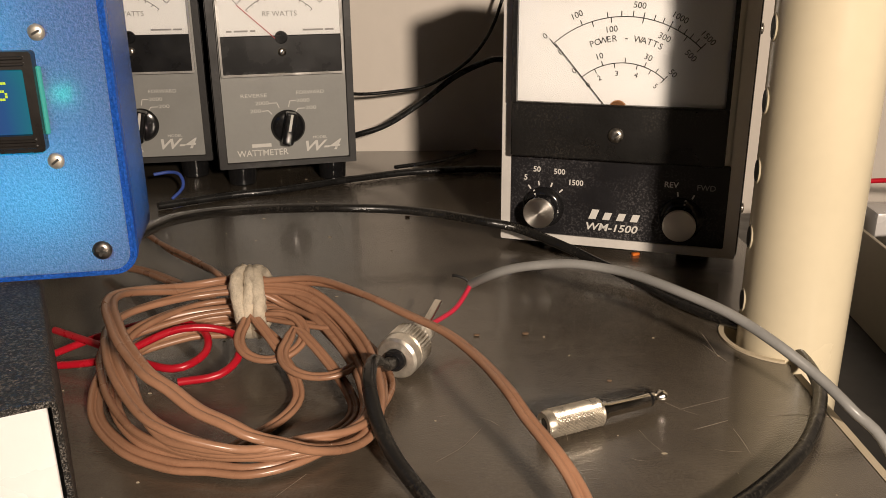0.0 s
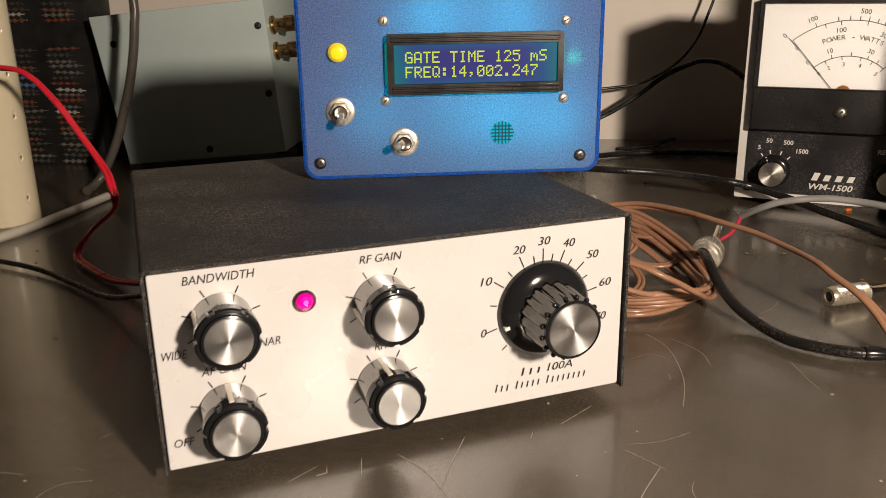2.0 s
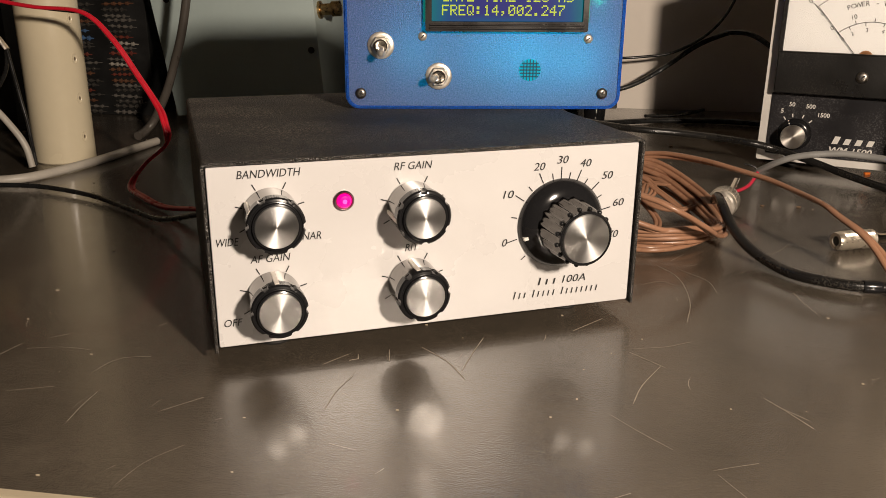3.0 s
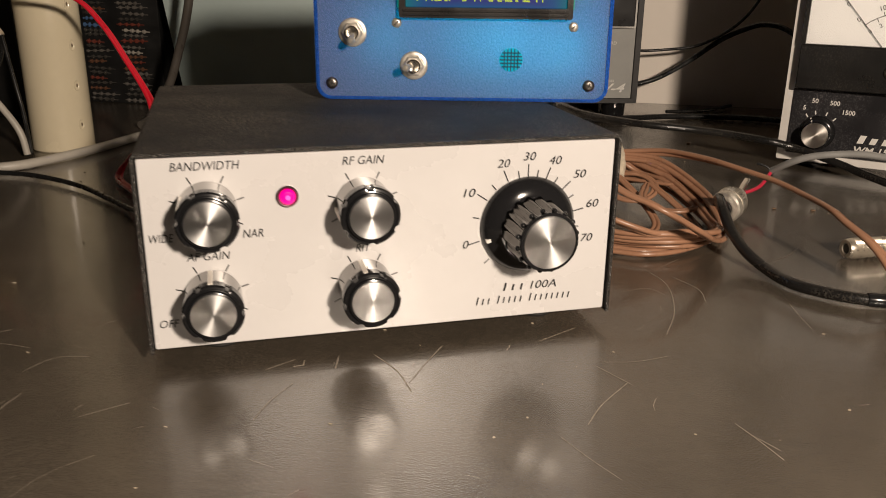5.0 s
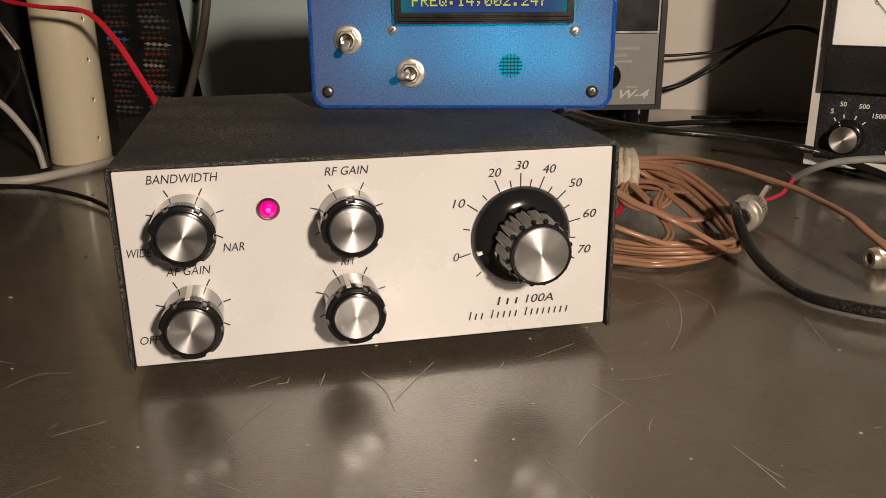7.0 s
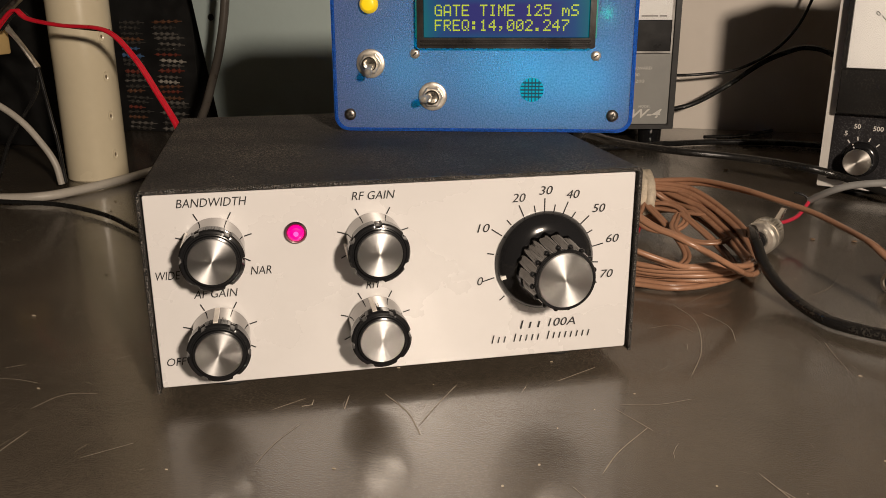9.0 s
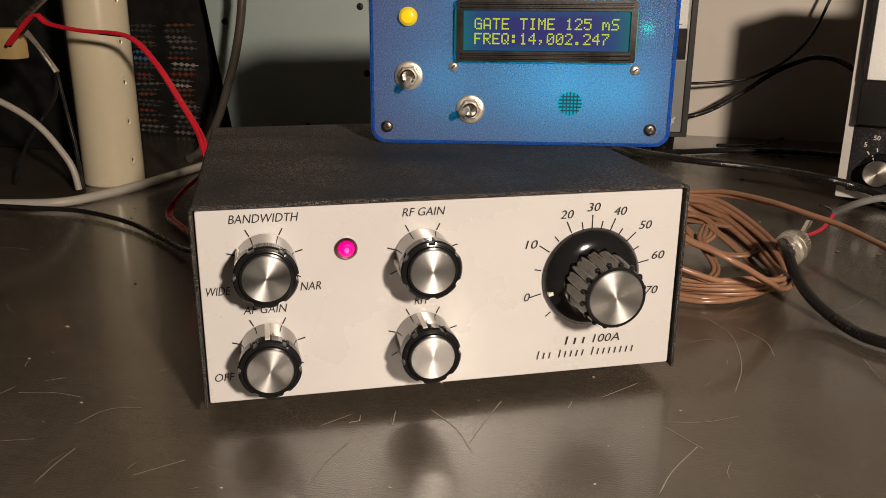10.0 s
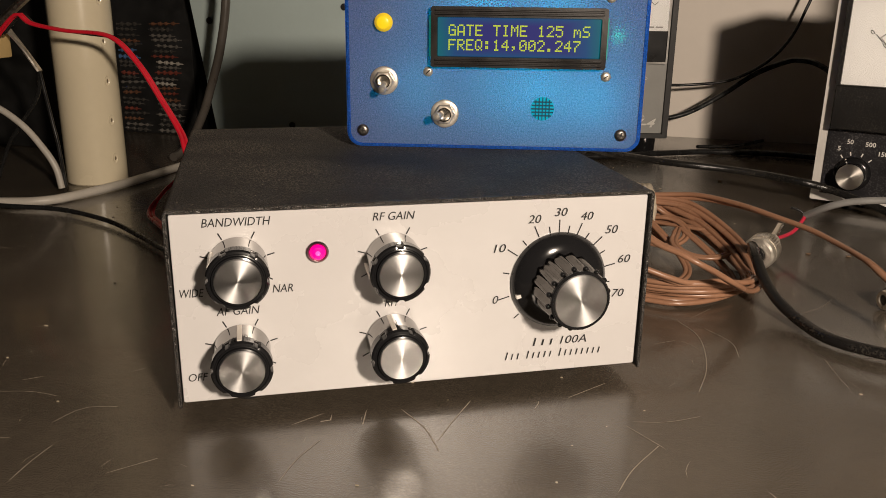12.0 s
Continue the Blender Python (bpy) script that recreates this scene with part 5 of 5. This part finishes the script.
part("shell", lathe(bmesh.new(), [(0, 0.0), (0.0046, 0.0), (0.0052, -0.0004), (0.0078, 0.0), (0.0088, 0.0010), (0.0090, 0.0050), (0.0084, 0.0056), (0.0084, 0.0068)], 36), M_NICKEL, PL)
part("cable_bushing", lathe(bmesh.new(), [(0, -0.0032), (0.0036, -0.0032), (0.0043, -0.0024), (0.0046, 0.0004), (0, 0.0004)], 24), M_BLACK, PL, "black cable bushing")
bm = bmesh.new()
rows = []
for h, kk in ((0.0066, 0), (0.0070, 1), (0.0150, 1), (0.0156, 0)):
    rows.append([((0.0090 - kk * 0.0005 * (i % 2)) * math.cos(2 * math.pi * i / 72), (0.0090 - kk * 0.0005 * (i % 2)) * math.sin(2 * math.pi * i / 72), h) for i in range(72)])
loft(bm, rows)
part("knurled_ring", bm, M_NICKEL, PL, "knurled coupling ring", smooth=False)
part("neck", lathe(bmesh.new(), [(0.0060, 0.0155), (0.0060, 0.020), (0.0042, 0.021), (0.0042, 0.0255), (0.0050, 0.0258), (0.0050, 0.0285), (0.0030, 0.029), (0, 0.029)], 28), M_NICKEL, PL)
bm = boxed(-0.0017, 0.0017, -0.0008, 0.0008, 0.0, 0.019, 0.0005, 2)
bmesh.ops.transform(bm, matrix=Matrix.Translation((0, 0.001, 0.028)) @ Matrix.Rotation(radians(-16), 4, "X"), verts=bm.verts[:])
part("solder_tag", bm, M_CHROME, PL, "bright soldered contact strip")

# quarter-inch plug
a, b = Vector((0.0515, 0.2704, 0.0054)), Vector((0.0995, 0.2920, 0.0046))
JM = Matrix.Translation(a) @ (b - a).to_track_quat("Z", "Y").to_matrix().to_4x4() @ Matrix.Diagonal((0.84, 0.84, 0.98, 1))
JK = thing("jack_plug", "nickel quarter-inch jack plug with a knurled grip lying on the desk", "plug", JM)
bm = bmesh.new()
rows = []
for i, h in enumerate(np.linspace(0.003, 0.0225, 27)):
    rows.append([((0.0062 - 0.0004 * ((j + i) % 2)) * math.cos(2 * math.pi * j / 56), (0.0062 - 0.0004 * ((j + i) % 2)) * math.sin(2 * math.pi * j / 56), h) for j in range(56)])
loft(bm, rows)
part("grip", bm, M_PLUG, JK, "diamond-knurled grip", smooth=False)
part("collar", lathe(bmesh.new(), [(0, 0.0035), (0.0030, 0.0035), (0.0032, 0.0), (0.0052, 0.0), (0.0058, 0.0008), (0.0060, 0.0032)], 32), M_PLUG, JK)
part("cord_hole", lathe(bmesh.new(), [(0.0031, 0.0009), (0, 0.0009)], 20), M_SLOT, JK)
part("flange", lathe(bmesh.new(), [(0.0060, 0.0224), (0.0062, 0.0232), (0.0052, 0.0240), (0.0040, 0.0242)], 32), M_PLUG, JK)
part("sleeve", lathe(bmesh.new(), [(0.0042, 0.0240), (0.0042, 0.0262), (0.0034, 0.0266), (0.0034, 0.0455), (0.0032, 0.0458)], 28), M_CHROME, JK)
part("insulator", lathe(bmesh.new(), [(0.0033, 0.0456), (0.0034, 0.0464), (0.0032, 0.0468)], 24), M_BLACK, JK)
part("tip", lathe(bmesh.new(), [(0.0032, 0.0467), (0.0030, 0.0480), (0.0020, 0.0496), (0.0021, 0.0502), (0.0031, 0.0518), (0.0028, 0.0530), (0.0014, 0.0545), (0, 0.0549)], 24), M_CHROME, JK)

# thin leads along the desk and the wall
cable("meter_lead", "thin black lead along the back of the desk", [(-0.175, 0.563, 0.003), (-0.134, 0.588, 0.003), (-0.098, 0.603, 0.003), (-0.051, 0.632, 0.003), (0.0, 0.655, 0.003), (0.062, 0.660, 0.003), (0.12, 0.64, 0.003)], 0.0026, M_CABLE_BLACK)
cable("meter_lead", "thin black lead lying behind the wattmeters", [(-0.018, 0.654, 0.0068), (0.018, 0.692, 0.003), (0.048, 0.730, 0.003)], 0.0016, M_CABLE_BLACK)
cable("meter_lead", "thin black lead hanging behind the grey wattmeter", [(-0.080, 0.715, 0.060), (-0.051, 0.70, 0.057), (-0.018, 0.70, 0.059), (0.009, 0.70, 0.064), (0.037, 0.70, 0.080), (0.055, 0.702, 0.100), (0.066, 0.705, 0.125), (0.075, 0.71, 0.16), (0.082, 0.72, 0.25), (0.085, 0.73, 0.5)], 0.0014, M_CABLE_BLACK)
cable("meter_lead", "black lead curving behind the large wattmeter", [(-0.080, 0.715, 0.012), (-0.053, 0.70, 0.023), (-0.028, 0.70, 0.031), (0.0, 0.70, 0.048), (0.028, 0.70, 0.069), (0.050, 0.70, 0.080), (0.066, 0.70, 0.084), (0.085, 0.69, 0.080), (0.11, 0.66, 0.06), (0.13, 0.63, 0.04)], 0.0024, M_CABLE_BLACK)
for x, w, z1 in ((0.16, 0.002, 0.6), (0.205, 0.003, 0.7), (0.218, 0.0024, 0.7), (-0.19, 0.003, 0.7), (-0.125, 0.0035, 0.7)):
    cable("hanging_lead", "black lead hanging down the wall", [(x, 0.735, 0.10), (x + 0.004, 0.733, 0.25), (x - 0.002, 0.734, z1)], w, M_CABLE_BLACK, step=0.02)
cable("twist_tie", "thin blue wire tie under the wattmeters", [(-0.188, 0.600, 0.016), (-0.176, 0.603, 0.017), (-0.168, 0.598, 0.015), (-0.166, 0.592, 0.008), (-0.172, 0.585, 0.002)], 0.0012, M_BLUE_TIE, "tie")

# leads at the far side of the receiver
cable("white_lead", "off-white lead lying along the desk behind the receiver", [(-0.60, 0.300, 0.0035), (-0.53, 0.305, 0.0035), (-0.481, 0.316, 0.0035), (-0.459, 0.326, 0.0035), (-0.448, 0.345, 0.0035), (-0.437, 0.387, 0.0035), (-0.431, 0.437, 0.0035), (-0.428, 0.466, 0.0035)], 0.0032, M_CABLE_WHITE)
cable("black_lead", "black lead running to the back of the receiver", [(-0.60, 0.315, 0.0032), (-0.54, 0.305, 0.0032), (-0.473, 0.309, 0.0032), (-0.433, 0.311, 0.0032), (-0.388, 0.296, 0.0032), (-0.350, 0.272, 0.0032), (-0.315, 0.245, 0.006), (-0.275, 0.215, 0.02)], 0.0016, M_CABLE_BLACK)
cable("grey_lead", "dark grey cable rising in front of the teal box", [(-0.452, 0.480, 0.0042), (-0.452, 0.493, 0.006), (-0.446, 0.500, 0.015), (-0.432, 0.500, 0.040), (-0.423, 0.500, 0.063), (-0.413, 0.500, 0.092), (-0.405, 0.500, 0.130), (-0.404, 0.502, 0.170), (-0.408, 0.510, 0.400)], 0.0036, M_CABLE_DKGREY)
RED = [(-0.500, 0.347, 0.105), (-0.491, 0.345, 0.112), (-0.475, 0.345, 0.1245), (-0.4655, 0.345, 0.119), (-0.442, 0.346, 0.115), (-0.409, 0.347, 0.112), (-0.390, 0.347, 0.0955), (-0.3725, 0.345, 0.0705), (-0.361, 0.342, 0.0545), (-0.353, 0.334, 0.046), (-0.3506, 0.330, 0.0311), (-0.3655, 0.326, 0.0173), (-0.372, 0.318, 0.0045), (-0.353, 0.298, 0.003), (-0.328, 0.277, 0.0035), (-0.295, 0.255, 0.010)]
zip_cord("test_lead", "red test lead drooping from a clip to the receiver", RED, M_RED, r=0.0012)
zip_cord("test_lead", "black half of the drooping red test lead", [(x + 0.0004, y + 0.0028, z - 0.0004) for x, y, z in RED[1:6]], M_CABLE_BLACK, r=0.0010)
CL = thing("crocodile_clip", "steel crocodile clip on a cream terminal block", "clip", pose(-0.4980, 0.360, 0.118))
bm = sweep(bmesh.new(), [(0.0, 0.0, -0.002), (0.010, 0.002, -0.017), (0.020, 0.003, -0.032)], [(-0.0022, -0.0008), (0.0022, -0.0008), (0.0022, 0.0008), (-0.0022, 0.0008)], step=0.004)
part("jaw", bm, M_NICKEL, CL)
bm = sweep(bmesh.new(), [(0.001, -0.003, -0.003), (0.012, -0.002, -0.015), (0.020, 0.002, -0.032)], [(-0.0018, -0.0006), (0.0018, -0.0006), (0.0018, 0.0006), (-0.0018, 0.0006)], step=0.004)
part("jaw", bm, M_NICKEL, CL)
bm = boxed(-0.026, -0.004, -0.006, 0.008, -0.024, -0.003, 0.002)
part("terminal_block", bm, mat("block_amber", (0.50, 0.36, 0.16), 0.4, vary=0.1), CL)
bm = sweep(bmesh.new(), [(-0.004, 0.0, 0.0), (0.006, 0.001, 0.008), (0.022, 0.002, 0.020)], round_profile(0.0030, 8), step=0.004)
part("pin", bm, M_STEEL, CL)
cable("black_lead", "thin black lead hanging from the clip", [(-0.478, 0.363, 0.086), (-0.484, 0.365, 0.068), (-0.502, 0.365, 0.046), (-0.514, 0.365, 0.031), (-0.528, 0.365, 0.004)], 0.0014, M_CABLE_BLACK)
cable("black_lead", "thin black lead hanging from the clip", [(-0.478, 0.363, 0.085), (-0.475, 0.365, 0.053), (-0.472, 0.365, 0.033), (-0.470, 0.365, 0.004)], 0.0013, M_CABLE_BLACK)
cable("white_lead", "off-white lead hanging in front of the shelf post", [(-0.56, 0.358, 0.078), (-0.518, 0.360, 0.061), (-0.497, 0.361, 0.048), (-0.483, 0.362, 0.032), (-0.475, 0.363, 0.018), (-0.472, 0.363, 0.003)], 0.0024, M_CABLE_WHITE)

# black gear at the far side, behind the post
BG = thing("equipment_cabinet", "black equipment cabinet in shadow behind the shelf post", "equipment box", pose(-0.95, 0.50, 0, 0, 0, 0))
part("body", boxed(0.0, 0.375, 0.0, 0.22, 0.0, 0.40, 0.004), M_DARKBOX, BG)

# ---------------------------------------------------------------- right of the desk
TR = thing("parts_tray", "long cream plastic tray full of dark parts beside the desk", "tray", pose(0.255, 0.250, -0.0595, 0, 0, -5.5))
for x0, x1, y0, y1 in ((0.0, 0.0025, 0.0, 0.32), (0.14, 0.1425, 0.0, 0.32), (0.0025, 0.14, 0.0, 0.0025), (0.0025, 0.14, 0.3175, 0.32)):
    part("tray_side", boxed(x0, x1, y0, y1, 0.0, 0.057, 0.0006), M_BOX_CREAM, TR)
part("tray_floor", boxed(0.0025, 0.14, 0.0025, 0.3175, 0.0, 0.003), M_BOX_CREAM, TR)
rng = random.Random(3)
for k in range(26):
    x, y = rng.uniform(0.03, 0.12), rng.uniform(0.05, 0.26)
    m = pose(x + 0.265, y + 0.25, -0.048 + rng.uniform(0, 0.03), rng.uniform(60, 120), rng.uniform(-20, 20), rng.uniform(0, 180))
    o = thing("adapter_plug", "small dark adapter plug lying in the cream tray", "plug", m, "plugs in the tray")
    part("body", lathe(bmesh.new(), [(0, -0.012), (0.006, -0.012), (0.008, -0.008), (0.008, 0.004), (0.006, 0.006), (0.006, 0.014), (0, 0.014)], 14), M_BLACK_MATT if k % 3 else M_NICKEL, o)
o = thing("plastic_box", "small white plastic box standing in the cream tray", "box", pose(0.286, 0.515, -0.0565, 0, 0, -5))
part("body", boxed(0.004, 0.042, 0, 0.03, 0, 0.064, 0.003), M_PANEL, o)
cable("hookup_wire", "red wire on the wall above the tray", [(0.295, 0.60, -0.002), (0.315, 0.60, 0.0046), (0.355, 0.60, 0.006), (0.45, 0.60, 0.0)], 0.0018, M_RED, "wire")

# ---------------------------------------------------------------- small litter and scratches
o = boxed(-0.0022, 0.0022, -0.0012, 0.0012, 0.0, 0.0016, 0.0005)
ob = tagged(part("plastic_chip", o, M_ORANGE), "tiny orange plastic chip on the desk", "chip")
ob.matrix_world = pose(0.127, 0.462, 0.0, 0, 0, 20)
rng = random.Random(8)
bm = bmesh.new()


def ribbon(bm, pts, w):
    line = curve_points([(x, y, 0.00012) for x, y in pts], 0.003)
    rows = []
    for i, p in enumerate(line):
        q = (line[min(i + 1, len(line) - 1)] - line[max(i - 1, 0)]).normalized()
        s = Vector((-q.y, q.x, 0)) * w / 2 * (0.25 if i in (0, len(line) - 1) else 1)
        rows.append((bm.verts.new(p + s), bm.verts.new(p - s)))
    for a, b in zip(rows, rows[1:]):
        bm.faces.new((a[0], a[1], b[1], b[0]))


for k in range(170):
    x, y = rng.uniform(-0.46, 0.14), rng.uniform(0.01, 0.34)
    a, l = rng.uniform(0, math.pi), rng.choice((0.002, 0.003, 0.004, 0.006, 0.010, 0.016, 0.026))
    bend = rng.uniform(-0.2, 0.2)
    ribbon(bm, [(x, y), (x + l * 0.5 * math.cos(a), y + l * 0.5 * math.sin(a)), (x + l * math.cos(a + bend), y + l * math.sin(a + bend))], rng.uniform(0.00008, 0.00026))
ribbon(bm, [(-0.144, 0.116), (-0.134, 0.107), (-0.13, 0.102), (-0.124, 0.092)], 0.0004)
ribbon(bm, [(-0.126, 0.097), (-0.124, 0.112), (-0.121, 0.129)], 0.0003)
ribbon(bm, [(-0.044, 0.23), (-0.037, 0.218), (-0.034, 0.203), (-0.034, 0.18), (-0.038, 0.158)], 0.00035)
ribbon(bm, [(-0.064, 0.125), (-0.051, 0.113)], 0.0003)
ribbon(bm, [(-0.167, 0.106), (-0.166, 0.101), (-0.169, 0.1)], 0.0005)
ribbon(bm, [(-0.156, 0.112), (-0.154, 0.102)], 0.0004)
ribbon(bm, [(-0.259, 0.075), (-0.255, 0.087), (-0.244, 0.091)], 0.0003)
ribbon(bm, [(-0.178, 0.095), (-0.17, 0.106)], 0.0003)
ribbon(bm, [(-0.086, 0.141), (-0.073, 0.157)], 0.0003)
ribbon(bm, [(-0.292, 0.1), (-0.286, 0.105)], 0.0003)
ribbon(bm, [(-0.02, 0.095), (-0.014, 0.086), (-0.008, 0.076)], 0.00035)
ribbon(bm, [(-0.016, 0.089), (-0.008, 0.081)], 0.0003)
ribbon(bm, [(-0.248, 0.041), (-0.249, 0.052), (-0.249, 0.062)], 0.00035)
ribbon(bm, [(-0.302, 0.08), (-0.299, 0.094)], 0.0003)
ribbon(bm, [(-0.065, 0.083), (-0.061, 0.097), (-0.053, 0.114)], 0.0004)
ribbon(bm, [(-0.222, 0.052), (-0.211, 0.064)], 0.0003)
ribbon(bm, [(-0.281, 0.057), (-0.266, 0.063)], 0.0002)
ribbon(bm, [(0.133, 0.356), (0.133, 0.336)], 0.0004)
ribbon(bm, [(0.13, 0.345), (0.135, 0.328)], 0.0003)
ribbon(bm, [(0.104, 0.289), (0.126, 0.298)], 0.0002)
ribbon(bm, [(0.106, 0.275), (0.12, 0.281)], 0.0003)
ribbon(bm, [(-0.033, 0.225), (-0.022, 0.211), (-0.02, 0.196)], 0.0003)
ribbon(bm, [(-0.055, 0.2), (-0.044, 0.207), (-0.036, 0.2)], 0.0002)
structure(part("desk_scratches", bm, M_SCRATCH, smooth=False), "fine pale scratches on the desk top", "scratches")
bm = bmesh.new()
for k in range(220):
    x, y = rng.uniform(-0.5, 0.15), rng.uniform(0.01, 0.70)
    s = rng.uniform(0.00015, 0.0006)
    bmesh.ops.create_icosphere(bm, subdivisions=1, radius=s, matrix=Matrix.Translation((x, y, s * 0.4)) @ Matrix.Diagonal((rng.uniform(0.6, 2.2), 1, 0.5, 1)))
tagged(part("desk_crumbs", bm, M_CRUMB), "pale crumbs and dust specks scattered on the desk", "crumbs", kind="stuff")
bm = bmesh.new()
for k in range(420):
    s = rng.choice((0.00008, 0.00010, 0.00014, 0.00020))
    bmesh.ops.create_icosphere(bm, subdivisions=1, radius=s, matrix=Matrix.Translation((rng.uniform(0.002, RX_W - 0.002), rng.uniform(0.0, 0.13), RX_TOP + s * 0.3)) @ Matrix.Diagonal((rng.uniform(0.6, 2.5), 1, 0.5, 1)))
dust = tagged(part("dust_specks", bm, M_CRUMB), "pale dust specks lying on the black receiver cover", "dust", kind="stuff")
dust.matrix_world = pose(-0.2150, 0.0885, 0, 0, 0, 26.4)
for x, y, s in ((0.054, 0.357, 0.0011), (0.032, 0.356, 0.0010), (-0.005, 0.540, 0.0013), (0.083, 0.312, 0.0007)):
    bm = bmesh.new()
    bmesh.ops.create_icosphere(bm, subdivisions=2, radius=s, matrix=Matrix.Diagonal((1.5, 1, 0.5, 1)))
    ob = tagged(part("crumb", bm, M_CRUMB_BROWN), "small brown crumb on the desk", "crumb")
    ob.location = (x, y, s * 0.5)

cable("black_lead", "thick black lead coiled among the parts in the tray", [(0.300, 0.500, -0.010), (0.290, 0.485, -0.002), (0.300, 0.468, 0.004), (0.318, 0.470, 0.000), (0.325, 0.455, -0.012), (0.310, 0.430, -0.018), (0.300, 0.400, -0.030)], 0.0045, M_CABLE_BLACK)
cable("black_lead", "thin black lead hanging behind the shelf post", [(0.262, 0.60, 0.20), (0.258, 0.60, 0.12), (0.250, 0.60, 0.075), (0.245, 0.60, 0.03), (0.245, 0.60, -0.05)], 0.0012, M_CABLE_BLACK)
# the last, thickest one is added to darken the gap beside the post
for x, w in ((0.178, 0.004), (0.192, 0.006), (0.232, 0.005), (0.272, 0.009)):
    cable("hanging_lead", "black lead hanging down the wall", [(x, 0.738, 0.06), (x + 0.003, 0.736, 0.25), (x - 0.003, 0.737, 0.7)], w, M_CABLE_BLACK, step=0.02)
